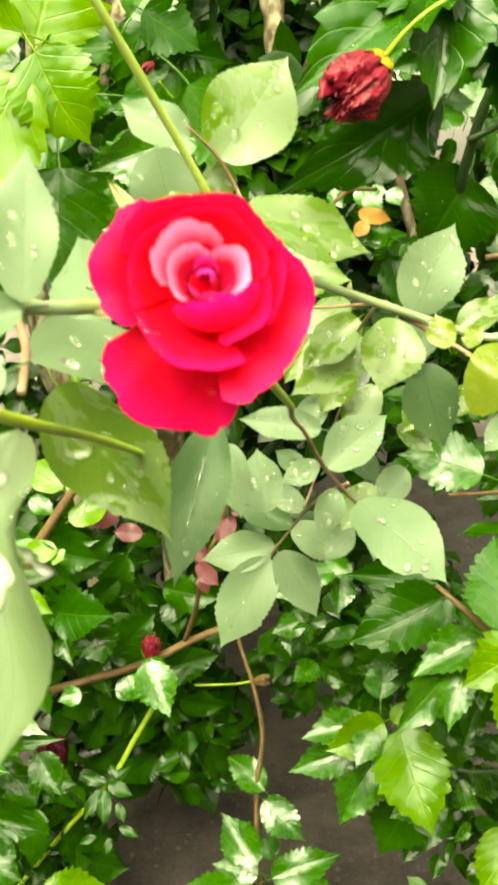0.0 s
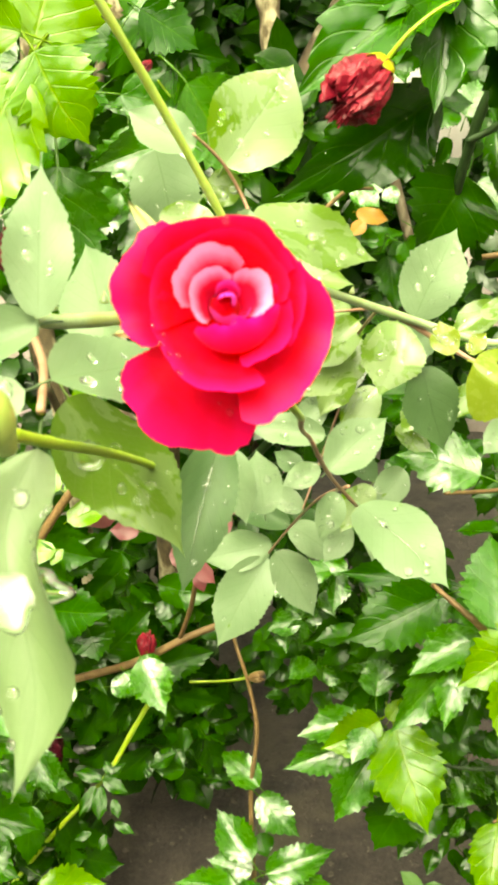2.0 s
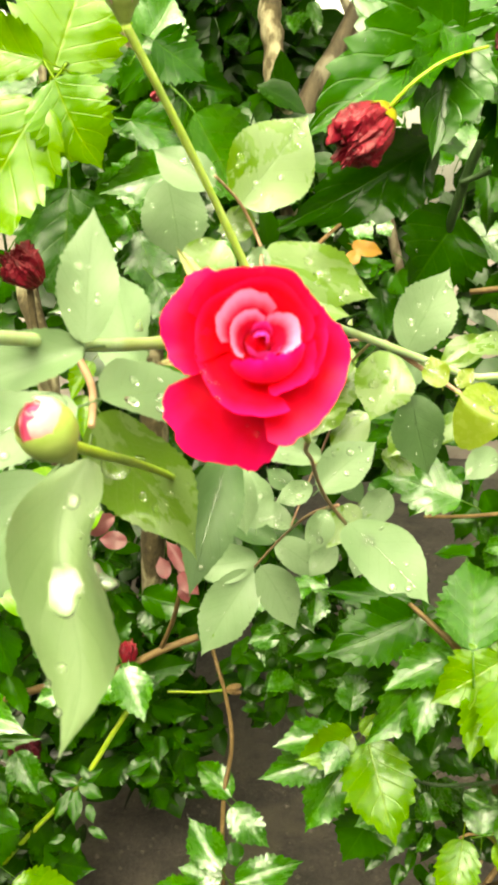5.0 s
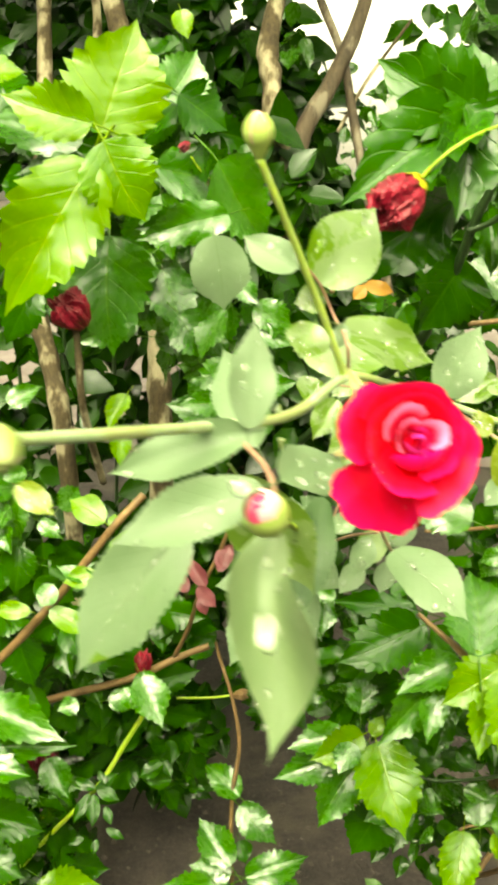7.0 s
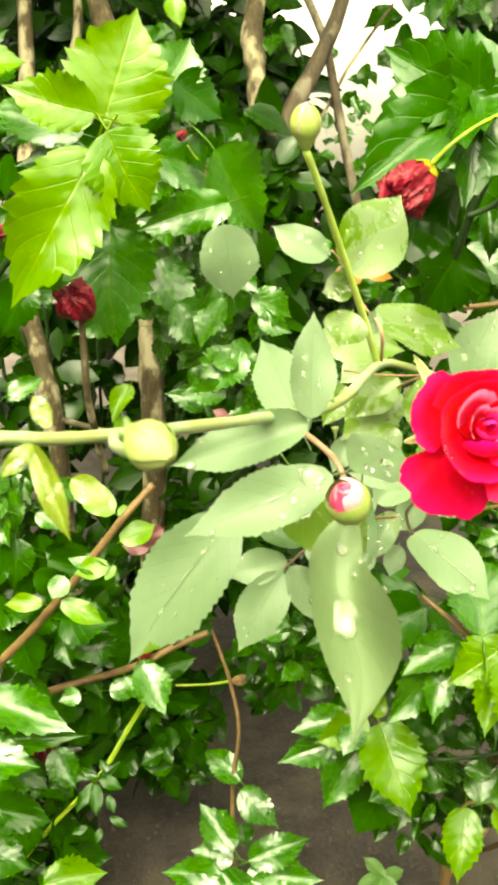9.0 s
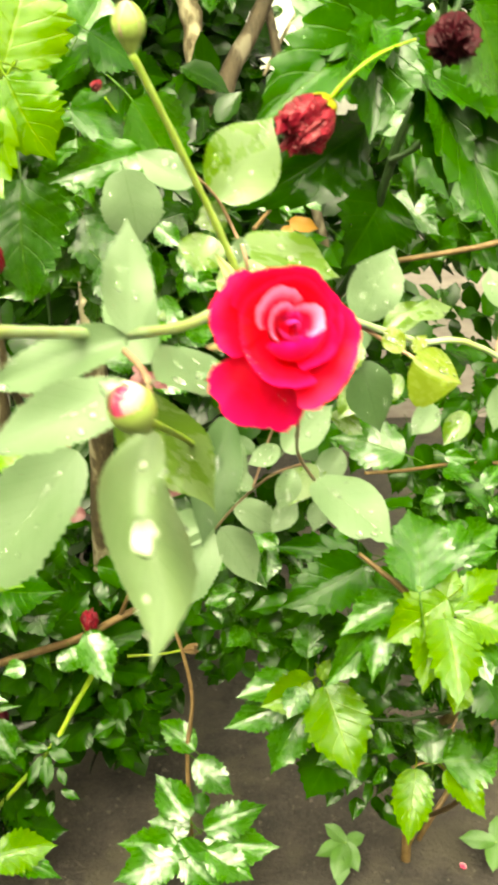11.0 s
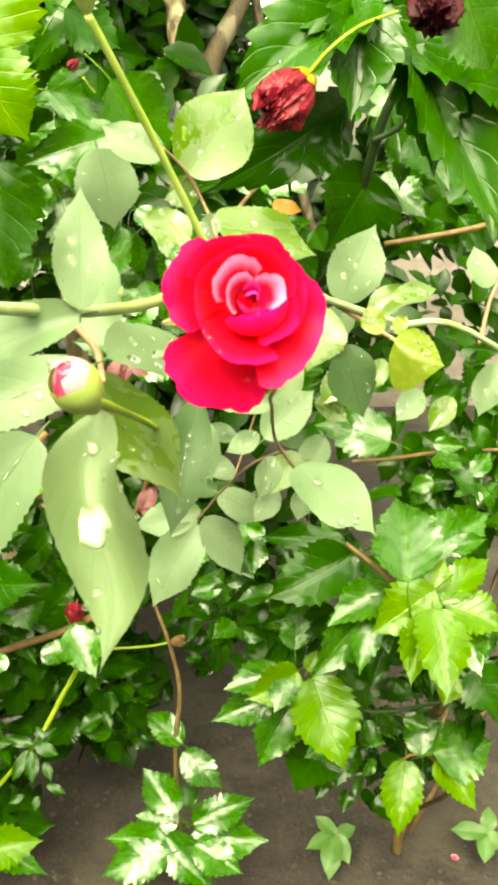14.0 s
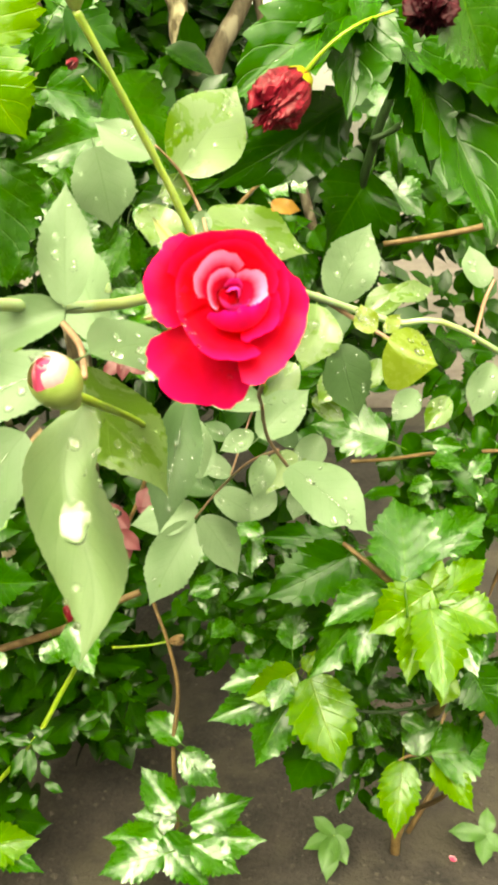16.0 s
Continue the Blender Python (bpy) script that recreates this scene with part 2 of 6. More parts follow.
MAT_WALL = rough_material("weathered_wall", (0.10, 0.10, 0.085), (0.16, 0.155, 0.13), 1.5, 0.85, 0.3, 0.003)
MAT_PETAL = petal_material("rose_petal", (0.66, 0.0006, 0.016), (0.75, 0.0010, 0.045), (0.80, 0.003, 0.115), 0.70)
# Pale pink rim includes painted sky highlight; the red below includes shade between petals.
MAT_PETAL_INNER = petal_material("rose_petal_inner", (0.64, 0.0015, 0.05), (0.72, 0.005, 0.12), (0.86, 0.33, 0.66), 0.54, 0.84)
MAT_PETAL_MAGENTA = petal_material("rose_petal_magenta", (0.66, 0.0008, 0.030), (0.74, 0.002, 0.075), (0.80, 0.004, 0.30), 0.45, 1.0)
MAT_PETAL_HEART = petal_material("rose_petal_heart", (0.62, 0.001, 0.10), (0.70, 0.003, 0.20), (0.78, 0.05, 0.45), 0.6)
MAT_BUD_PINK = petal_material("bud_petal", (0.60, 0.04, 0.14), (0.66, 0.10, 0.22), (0.75, 0.40, 0.46))
MAT_WILT = rough_material("wilted_petal", (0.055, 0.0008, 0.005), (0.25, 0.006, 0.024), 60.0, 0.42, 0.6, 0.002, spec=0.3)
MAT_WILT_DARK = rough_material("dried_petal", (0.008, 0.0005, 0.0015), (0.050, 0.003, 0.009), 45.0, 0.5, 0.3, 0.001, spec=0.12)
MAT_SEPAL = rough_material("sepal", (0.23, 0.32, 0.06), (0.33, 0.41, 0.12), 50.0, 0.45, 0.2, 0.001, (1, 1, 1), (0.38, 0.38, 0.20))
MAT_SEPAL_PALE = rough_material("pale_sepal", (0.34, 0.40, 0.14), (0.46, 0.50, 0.26), 50.0, 0.5, 0.2, 0.001)
MAT_BUD_HEART = petal_material("bud_heart", (0.62, 0.30, 0.36), (0.70, 0.45, 0.48), (0.75, 0.58, 0.58))
MAT_CALYX = rough_material("yellow_calyx", (0.20, 0.19, 0.004), (0.28, 0.25, 0.008), 60.0, 0.45, 0.3, 0.001, soft_light=0.9)
MAT_WATER = water_material()


# ---- shapes ----
def part(name, bm, material, parent, label=""):
    """One mesh object under a thing or a part; the bmesh is in world metres."""
    me = bpy.data.meshes.new(name)
    bm.to_mesh(me)
    bm.free()
    for p in me.polygons:
        p.use_smooth = True
    me.materials.append(material)
    ob = new(name, me)
    if parent:
        ob.parent = parent
        ob.matrix_parent_inverse = frames[parent.name].inverted()
    frames[ob.name] = Matrix()
    if label:
        tagged(ob, label)
    return ob


frames = {}


def thing(name, place, label, category, group="", kind=""):
    ob = new(name)
    ob.empty_display_size = 0.05
    ob.location = place
    frames[ob.name] = Matrix.Translation(place)
    return tagged(ob, label, category, group, kind)


def half_width(s, peak, blunt):
    return max(0.0, math.sin(math.pi * s ** peak)) ** (blunt - 0.2 + 0.5 * s + 1.1 * max(0.0, s - 0.55)) * 0.5


def leaf_mesh(name, material, peak=0.8, blunt=0.85, teeth=11, bite=0.08, fold=0.18, droop=0.25, wave=0.04, pucker=0.02, petiole=0.25, seed=0, ring=3, stations=34, veins=8.0, curl=0.0, sway=0.0, bitten=0.0):
    """A blade of unit length along +y, unit width, facing +z, with toothed rim, folded midrib and sunk side veins."""
    rnd = random.Random(seed)
    bm = bmesh.new()
    uvl = bm.loops.layers.uv.new("UVMap")
    rows, uvs = [], {}
    ph1, ph2, lean = rnd.uniform(0, 6), rnd.uniform(0, 6), rnd.uniform(-0.06, 0.06)
    for i in range(stations + 1):
        s = i / stations
        row = []
        for j in range(-ring, ring + 1):
            u = j / ring
            hw = half_width(min(1.0, s), peak, blunt) * (1 + 0.03 * math.sin(9 * s + ph1))
            x, y = hw * u, s
            if abs(j) == ring and 0.06 < s < 0.97:
                cut = (s ** 0.9 + (0.03 if u > 0 else 0.0)) * teeth
                saw = cut % 1.0
                deep = bite * (0.55 + 0.75 * ((int(cut) * 7 + seed * 3 + j) % 5) / 4) * min(1.0, 0.35 + 1.3 * s)
                x *= 1 + deep * (saw - 0.5) * 2
                y += 0.25 * deep * saw / max(4, teeth) * 4
            if bitten and u > 0.4 and s > 0.7:
                x *= 1 - bitten * (0.5 + 0.5 * math.sin(34 * s)) * min(1.0, (s - 0.7) * 8)
            z = -droop * s * s + fold * abs(u) * hw * 2 * 0.5
            z += wave * math.sin(7 * s + ph2 + (1.5 if u > 0 else 0)) * u * u * hw * 2
            z -= pucker * math.cos(2 * math.pi * (s - 0.3 * abs(u)) * veins) * min(1, abs(u) * 2) * hw * 2
            rolled = curl * max(0.0, -u - 0.3) ** 2 * math.exp(-((s - 0.42) / 0.2) ** 2)
            z += rolled * 0.5
            x += rolled * 0.45 + sway * math.sin(2 * math.pi * s) + lean * math.sin(math.pi * s)
            v = bm.verts.new((x, y, z))
            uvs[v] = (0.5 + 0.5 * u, s)
            row.append(v)
        rows.append(row)
    for a, b in zip(rows, rows[1:]):
        for k in range(2 * ring):
            bm.faces.new((a[k], a[k + 1], b[k + 1], b[k]))
    if petiole:
        rings = []
        for i in range(5):
            q = i / 4
            c = Vector((0, -petiole * q, -0.35 * petiole * q * q - 0.004))
            rings.append([bm.verts.new(c + Vector((0.018 * math.cos(a), 0, 0.012 * math.sin(a)))) for a in (0.5, 2.6, 4.7)])
        for a, b in zip(rings, rings[1:]):
            for k in range(3):
                f = bm.faces.new((a[k], a[(k + 1) % 3], b[(k + 1) % 3], b[k]))
                for v in f.verts:
                    uvs[v] = (0.5, 0.02)
    for f in bm.faces:
        for lp in f.loops:
            lp[uvl].uv = uvs[lp.vert]
    me = bpy.data.meshes.new(name)
    bm.to_mesh(me)
    bm.free()
    for p in me.polygons:
        p.use_smooth = True
    me.materials.append(material)
    return me


def hibiscus_set(name, material, seed, pleat):
    return [leaf_mesh(name, material, 0.72, 0.80, 10 + k % 3, 0.12, 0.14 + 0.05 * (k % 3), 0.06 + 0.05 * (k % 4), 0.08, pleat, 0.3, seed + k, 4, 58, 6.0) for k in range(6)]


def rose_set(name, material, seed):
    return [leaf_mesh(name, material, 0.88, 0.72, 19, 0.07, 0.07 + 0.05 * (k % 3), 0.03 + 0.05 * (k % 4), 0.05, 0.0007, 0.1, seed + k, 3, 40) for k in range(5)]


ROSE, WET, OLD, YOUNG = (rose_set("leaflet", m, 10 * i) for i, m in enumerate((MAT_ROSE_LEAF, MAT_ROSE_WET, MAT_ROSE_OLD, MAT_ROSE_YOUNG)))
HOLD, HMID, HYOUNG = (hibiscus_set("leaf", m, 50 + 10 * i, 0.007 + 0.003 * i) for i, m in enumerate((MAT_HIB_OLD, MAT_HIB_MID, MAT_HIB_YOUNG)))
HWET = [leaf_mesh("leaf", MAT_HIB_WET, 0.72, 0.80, 8, 0.13, 0.34, 0.08, 0.06, 0.010, 0.0, 260 + k, 4, 58, 6.0) for k in range(3)]
HBIG = [leaf_mesh("leaf", MAT_HIB_OLD, 0.72, 0.85, 13, 0.10, 0.42, 0.10, 0.06, 0.006, 0.3, 240 + k, 4, 58, 6.0) for k in range(2)]
SOAKED = rose_set("leaflet", MAT_ROSE_SOAKED, 210)
BLUNT = [leaf_mesh("leaflet", MAT_ROSE_WET, 0.92, 0.62, 21, 0.035, 0.07, 0.08, 0.05, 0.0007, 0.1, 170, 3, 40)]
FOLDED = [leaf_mesh("leaflet", MAT_ROSE_YOUNG, 0.90, 0.66, 17, 0.04, -0.75, 0.05, 0.05, 0.0007, 0.1, 178, 4, 40)]
EATEN = [leaf_mesh("leaflet", MAT_ROSE_LEAF, 0.92, 0.62, 19, 0.03, 0.07, 0.06, 0.05, 0.0007, 0.1, 176, 3, 44, bitten=0.45)]
LONG = [leaf_mesh("leaflet", MAT_ROSE_SOAKED, 0.74, 0.90, 23, 0.045, 0.12, 0.06, 0.06, 0.0007, 0.1, 181, 4, 44, 8.0, 0.0, 0.06)]
BIG = [leaf_mesh("leaflet", MAT_ROSE_BIG, 0.84, 0.80, 21, 0.035, 0.10, 0.10, 0.10, 0.0007, 0.1, 173, 6, 44, 8.0, 0.9, 0.17)]
REDDISH, ORANGE, WEED = (rose_set("leaf", m, 90 + 10 * i) for i, m in enumerate((MAT_RED_LEAF, MAT_ORANGE_LEAF, MAT_WEED)))
ROUND = [leaf_mesh("leaf", m, 0.95, 0.6, 3, 0.0, 0.15, 0.12, 0.05, 0.01, 0.1, 130 + i, 2, 14) for i, m in enumerate((MAT_HIB_OLD, MAT_HIB_MID, MAT_HIB_YOUNG))]


def leaf(plant, shapes, base, tip, width, normal, k=0, label="", name="", lift=1.0):
    """One leaf from its base to its tip, facing along normal."""
    me = shapes[k % len(shapes)]
    b, t = Vector(base), Vector(tip)
    y = (t - b).normalized()
    n = Vector(normal)
    z = (n - y * n.dot(y)).normalized()
    x = y.cross(z)
    length = (t - b).length
    m = Matrix((x, y, z)).transposed().to_4x4()
    m = Matrix.Translation(b) @ m @ Matrix.Diagonal((width, length, length * lift, 1))
    ob = new(name or me.name.split(".")[0], me)
    ob.parent = plant
    ob.matrix_parent_inverse = frames[plant.name].inverted()
    ob.matrix_basis = m
    frames[ob.name] = m
    if label:
        tagged(ob, label)
    return ob


def lobed_leaf(plant, shapes, heart, normal, lobes, label=""):
    """A broad hibiscus leaf of toothed lobes that meet at its heart; lobes: (degrees from the right, length, width, tilt)."""
    m = facing(heart, normal)
    whole = None
    for k, (turn, length, width, tilt) in enumerate(lobes):
        way = m.to_3x3() @ Vector((math.cos(radians(turn)), math.sin(radians(turn)), 0))
        up = m.to_3x3() @ Vector((0.10 * math.sin(3 * k + 1), tilt, 1))
        base = Vector(heart) - way * length * 0.10 + up.normalized() * 0.0015 * k
        blade = leaf(whole or plant, shapes, base, Vector(heart) + way * length, width, up, k, "" if whole else label, "lobe" if whole else "leaf")
        whole = whole or blade
    return whole


def spline(points, steps):
    """Catmull-Rom through the points (with their radii)."""
    pts = [points[0], *points, points[-1]]
    out = []
    for i in range(1, len(pts) - 2):
        p0, p1, p2, p3 = (np.array(q, float) for q in pts[i - 1:i + 3])
        for k in range(steps):
            t = k / steps
            out.append(0.5 * (2 * p1 + (p2 - p0) * t + (2 * p0 - 5 * p1 + 4 * p2 - p3) * t * t + (3 * p1 - p0 - 3 * p2 + p3) * t ** 3))
    out.append(np.array(points[-1], float))
    return out


def tube_bm(bm, points, sides=8, steps=6, knobbly=0.0, seed=0):
    """A tapering stem; points are (x, y, z, radius)."""
    rnd = random.Random(seed)
    line = spline(points, steps)
    rings = []
    up = Vector((0.31, 0.17, 0.93))
    for i, q in enumerate(line):
        a = Vector(line[max(0, i - 1)][:3])
        b = Vector(line[min(len(line) - 1, i + 1)][:3])
        d = (b - a).normalized()
        x = d.cross(up).normalized()
        y = d.cross(x)
        r = q[3] * (1 + knobbly * rnd.uniform(-1, 1))
        rings.append([bm.verts.new(Vector(q[:3]) + (x * math.cos(w) + y * math.sin(w)) * r) for w in (2 * math.pi * s / sides for s in range(sides))])
    for a, b in zip(rings, rings[1:]):
        for s in range(sides):
            bm.faces.new((a[s], a[(s + 1) % sides], b[(s + 1) % sides], b[s]))
    bm.faces.new(rings[0][::-1])
    bm.faces.new(rings[-1])
    return bm


def stem(plant, name, material, points, sides=8, knobbly=0.06, label=""):
    if name == "trunk":
        knobbly = 0.16
    return part(name, tube_bm(bmesh.new(), points, sides, 6, knobbly, len(frames)), material, plant, label)


def thorn(cane, place, way, size=0.006):
    bm = bmesh.new()
    w = Vector(way).normalized()
    p = Vector(place)
    tube_bm(bm, [(*p, size * 0.38), (*(p + w * size * 0.5), size * 0.18), (*(p + w * size + Vector((0, 0, -size * 0.2))), size * 0.03)], 6, 2)
    return part("thorn", bm, MAT_CANE, cane)


def drops(ob, spots, seed=0):
    """Rain drops that sit on a leaf; spots: (across -1..1, along 0..1, radius)."""
    m = frames[ob.name]
    vs = ob.data.vertices
    for u, s, r in spots:
        r *= 1.35
        target = Vector((u * half_width(s, 0.88, 0.72), s, 0))
        v = min(vs, key=lambda w: (w.co.x - target.x) ** 2 + (w.co.y - target.y) ** 2)
        p = m @ v.co
        n = (m.to_3x3().inverted().transposed() @ v.normal).normalized()
        me = DROP_MESHES[(seed + len(frames)) % 3]
        d = new("water_drop", me)
        d.parent = ob
        d.matrix_parent_inverse = m.inverted()
        turn = n.to_track_quat("Z", "Y").to_matrix().to_4x4()
        d.matrix_basis = Matrix.Translation(p + n * r * 0.10) @ turn @ Matrix.Diagonal((r, r, r, 1))
        d.visible_shadow = False
        frames[d.name] = d.matrix_basis.copy()


def drop_mesh(seed):
    rnd = random.Random(seed)
    bm = bmesh.new()
    bmesh.ops.create_icosphere(bm, subdivisions=2, radius=1)
    a, b = rnd.uniform(0.85, 1.2), rnd.uniform(0.8, 1.1)
    for v in bm.verts:
        v.co = Vector((v.co.x * a, v.co.y * b, v.co.z * (0.55 if v.co.z > 0 else 0.12)))
    me = bpy.data.meshes.new("water_drop")
    bm.to_mesh(me)
    bm.free()
    for p in me.polygons:
        p.use_smooth = True
    me.materials.append(MAT_WATER)
    return me


def puddle(ob, u, s, size):
    """Rain water pooled on a leaf, its top nearly level, with a ragged edge."""
    m = frames[ob.name]
    v = min(ob.data.vertices, key=lambda w: (w.co.x - u * 0.5) ** 2 + (w.co.y - s) ** 2)
    n = ((m.to_3x3().inverted().transposed() @ v.normal).normalized() * 0.35 + Vector((-0.10, -0.62, 0.77))).normalized()
    bm = bmesh.new()
    bmesh.ops.create_icosphere(bm, subdivisions=4, radius=1)
    for q in bm.verts:
        a = math.atan2(q.co.y, q.co.x)
        lobe = 1 + 0.20 * math.sin(3 * a + 0.6) + 0.15 * math.sin(5 * a + 2) + 0.07 * math.sin(9 * a + 1)
        rise = 0.16 + 0.07 * noise.noise(Vector((q.co.x * 2.3, q.co.y * 2.3, 1.0)))
        q.co = Vector((q.co.x * lobe * 1.25, q.co.y * lobe * 0.85, q.co.z * (rise if q.co.z > 0 else 0.10)))
    bm.transform(Matrix.Translation(m @ v.co + n * size * 0.05) @ n.to_track_quat("Z", "Y").to_matrix().to_4x4() @ Matrix.Scale(size, 4))
    pool = part("pooled_water", bm, MAT_WATER, None, "clear pooled rainwater")
    pool.parent = ob
    pool.matrix_parent_inverse = m.inverted()
    pool.visible_shadow = False


def water_streak(ob, s0, s1, width):
    """Rain water lying along a leaf's midrib."""
    m = frames[ob.name]
    rib = [v for k, v in enumerate(ob.data.vertices) if k % 7 == 3 and k < 41 * 7 and s0 <= v.co.y <= s1]
    pts = []
    for k, v in enumerate(rib[::2]):
        n = (m.to_3x3().inverted().transposed() @ v.normal).normalized()
        pts.append((*(m @ v.co + n * width * 0.15), width * (0.35 + 0.5 * abs(math.sin(k * 1.3)) + 0.2 * math.sin(k * 2.9))))
    if len(pts) < 3:
        return
    pts[0], pts[-1] = (*pts[0][:3], width * 0.1), (*pts[-1][:3], width * 0.1)
    water = part("water_streak", tube_bm(bmesh.new(), pts, 8, 3), MAT_WATER, None, "clear rainwater along the midrib")
    water.parent = ob
    water.matrix_parent_inverse = m.inverted()
    water.visible_shadow = False


def sprinkle(ob, count, seed, scale=1.0):
    """Small scattered rain drops on a leaf."""
    rnd = random.Random(seed)
    drops(ob, [(rnd.uniform(-0.8, 0.8), rnd.uniform(0.12, 0.85), scale * rnd.choice((0.0005, 0.0006, 0.0008, 0.001, 0.0014)) * rnd.uniform(0.8, 1.2)) for _ in range(count)], seed)


DROP_MESHES = [drop_mesh(k) for k in range(3)]


def facing(place, normal, up=(0, 0, 1)):
    z = Vector(normal).normalized()
    x = Vector(up).cross(z).normalized()
    return Matrix.Translation(place) @ Matrix((x, z.cross(x), z)).transposed().to_4x4()


def petal_bm(profile, az, half, ruffle, seed, spiral=0.0, nu=26, nv=16, notch=0.16, base=0.75, taper=0.0, blunt=3.2):
    """A cupped petal: a turned profile of (radius, height) in mm over part of a turn, with a rounded, ruffled rim."""
    rnd = random.Random(seed)
    p1, p2, p3 = (rnd.uniform(0, 6.3) for _ in range(3))
    line = spline([(r, z, 0) for r, z in profile], 8)
    bm = bmesh.new()
    uvl = bm.loops.layers.uv.new("UVMap")
    uvs, rows = {}, []
    for j in range(nv + 1):
        row = []
        for i in range(nu + 1):
            u = 2 * i / nu - 1
            top = 1 - notch * abs(u) ** blunt + 0.03 * math.sin(9 * u + p1) + 0.02 * math.sin(21 * u + p2) + 0.01 * math.sin(43 * u + p3)
            v = j / nv * min(1.0, top)
            q = v * (len(line) - 1)
            a, f = int(min(q, len(line) - 2)), q - int(min(q, len(line) - 2))
            r, z = (line[a] * (1 - f) + line[a + 1] * f)[:2]
            narrow = base + (1 - base) * min(1, v * 1.7) ** 0.7
            narrow *= 1 - taper * v
            ang = radians(az + half * u * narrow)
            r *= 1 + spiral * u
            z += ruffle * v ** 3 * (math.sin(5 * u + p1) + 0.5 * math.sin(11 * u + p3))
            r += ruffle * v ** 3 * 0.6 * math.sin(6 * u + p2)
            vert = bm.verts.new((r * math.cos(ang) * 0.001, r * math.sin(ang) * 0.001, z * 0.001))
            uvs[vert] = (i / nu, j / nv)
            row.append(vert)
        rows.append(row)
    for a, b in zip(rows, rows[1:]):
        for k in range(nu):
            f = bm.faces.new((a[k], a[k + 1], b[k + 1], b[k]))
            for lp in f.loops:
                lp[uvl].uv = uvs[lp.vert]
    return bm


PETAL_DROPS = {9: ((3, 15, 0.0010), (6, 15, 0.0008), (9, 15, 0.0011), (11, 14, 0.0010), (14, 15, 0.0011), (8, 13, 0.0008), (12, 12, 0.0008)), 12: ((12, 14, 0.0010),), 15: ((21, 11, 0.0011), (23, 11, 0.0008), (19, 10, 0.0006)), 5: ((12, 15, 0.0008),)}


def rose_flower(plant, place, normal):
    """An open rose: pointed petals round a tight heart, cupped middle petals, spread guard petals and one hanging petal."""
    m = facing(place, normal)
    heart = bmesh.new()
    tube_bm(heart, [(0, 0, -0.026, 0.003), (0, 0, -0.020, 0.006), (0, 0, -0.012, 0.0045), (0, 0, -0.006, 0.003), (0, 0, -0.003, 0.0006)], 12, 4)
    heart.transform(m)
    head = part("rose_flower", heart, MAT_PETAL, plant, "open crimson pink rose with ruffled petals")
    petals = [
        (((1, -22), (2.2, -8), (2.6, 0), (1.0, 3.4)), 60, 110, 0.4, 0.16, MAT_PETAL_HEART, 0.16, 3.2),
        (((1, -22), (3.6, -8), (4.6, 0), (5.4, 4.6)), 92, 62, 0.5, 0.05, MAT_PETAL_HEART, 0.52, 1.3),
        (((1, -22), (4.6, -10), (6.0, -3), (4.4, 2.4)), 268, 80, 0.6, 0.10, MAT_PETAL_HEART, 0.30, 1.5),
        (((1, -22), (6.0, -9), (9.2, -1), (12.4, 4.6)), 24, 56, 0.25, -0.06, MAT_PETAL_INNER, 0.44, 1.7),
        (((1, -22), (6.0, -9), (9.0, -1), (11.0, 5.6)), 152, 72, 0.25, 0.06, MAT_PETAL_INNER, 0.44, 1.6),
        (((2, -22), (11.5, -15), (13.8, -9), (10.0, -2), (5.6, 1.6)), 288, 72, 0.8, 0.10, MAT_PETAL_MAGENTA, 0.34, 1.7),
        (((2, -22), (9.5, -12), (13.6, -4), (16.8, 3.6)), 126, 58, 0.3, 0.04, MAT_PETAL_INNER, 0.40, 1.8),
        (((2, -22), (11, -15), (16.0, -9), (20.5, -3)), 335, 48, 1.0, -0.05, MAT_PETAL, 0.30, 2.0),
        (((3, -23), (12, -15), (17.5, -6), (19.8, 0.0)), 60, 58, 1.0, 0.05, MAT_PETAL, 0.20, 2.6),
        (((3, -23), (13, -17), (18.5, -10), (23.0, -3.5)), 232, 66, 0.9, 0.17, MAT_PETAL, 0.16, 3.0),
        (((3, -23), (12, -15), (17.5, -7), (20.5, -2)), 150, 52, 0.9, 0.04, MAT_PETAL, 0.20, 2.6),
        (((3, -23), (14, -17), (20.5, -10), (24.0, -6)), 20, 52, 1.0, 0.04, MAT_PETAL, 0.16, 3.2),
        (((4, -24), (14, -18), (21, -10), (25.5, -5)), 92, 66, 1.2, 0.05, MAT_PETAL, 0.16, 3.2),
        (((4, -24), (15, -20), (25, -15), (33.0, -11)), 335, 56, 1.3, -0.12, MAT_PETAL, 0.18, 3.0),
        (((4, -24), (15, -19), (24, -13), (32, -11)), 163, 46, 1.4, -0.05, MAT_PETAL, 0.30, 2.6),
        (((4, -24), (15, -22), (29, -25), (42.5, -31)), 248, 42, 1.5, 0.03, MAT_PETAL, 0.26, 2.8),
    ]
    for k, (profile, az, half, ruffle, spiral, mat, notch, blunt) in enumerate(petals):
        bm = petal_bm(profile, az, half, ruffle, 300 + k, spiral, notch=notch, blunt=blunt)
        bm.transform(m @ Matrix.Translation((0.0014 if k < 7 else 0, 0, 0)))
        petal = part("petal", bm, mat, head)
        for i, j, r in PETAL_DROPS.get(k, ()):
            v = petal.data.vertices[j * 27 + i]
            n = v.normal if v.normal.y < 0 else -v.normal
            d = new("water_drop", DROP_MESHES[k % 3])
            d.parent = petal
            d.matrix_basis = Matrix.Translation(v.co + n * r * 0.2) @ n.to_track_quat("Z", "Y").to_matrix().to_4x4() @ Matrix.Scale(r, 4)
            d.visible_shadow = False
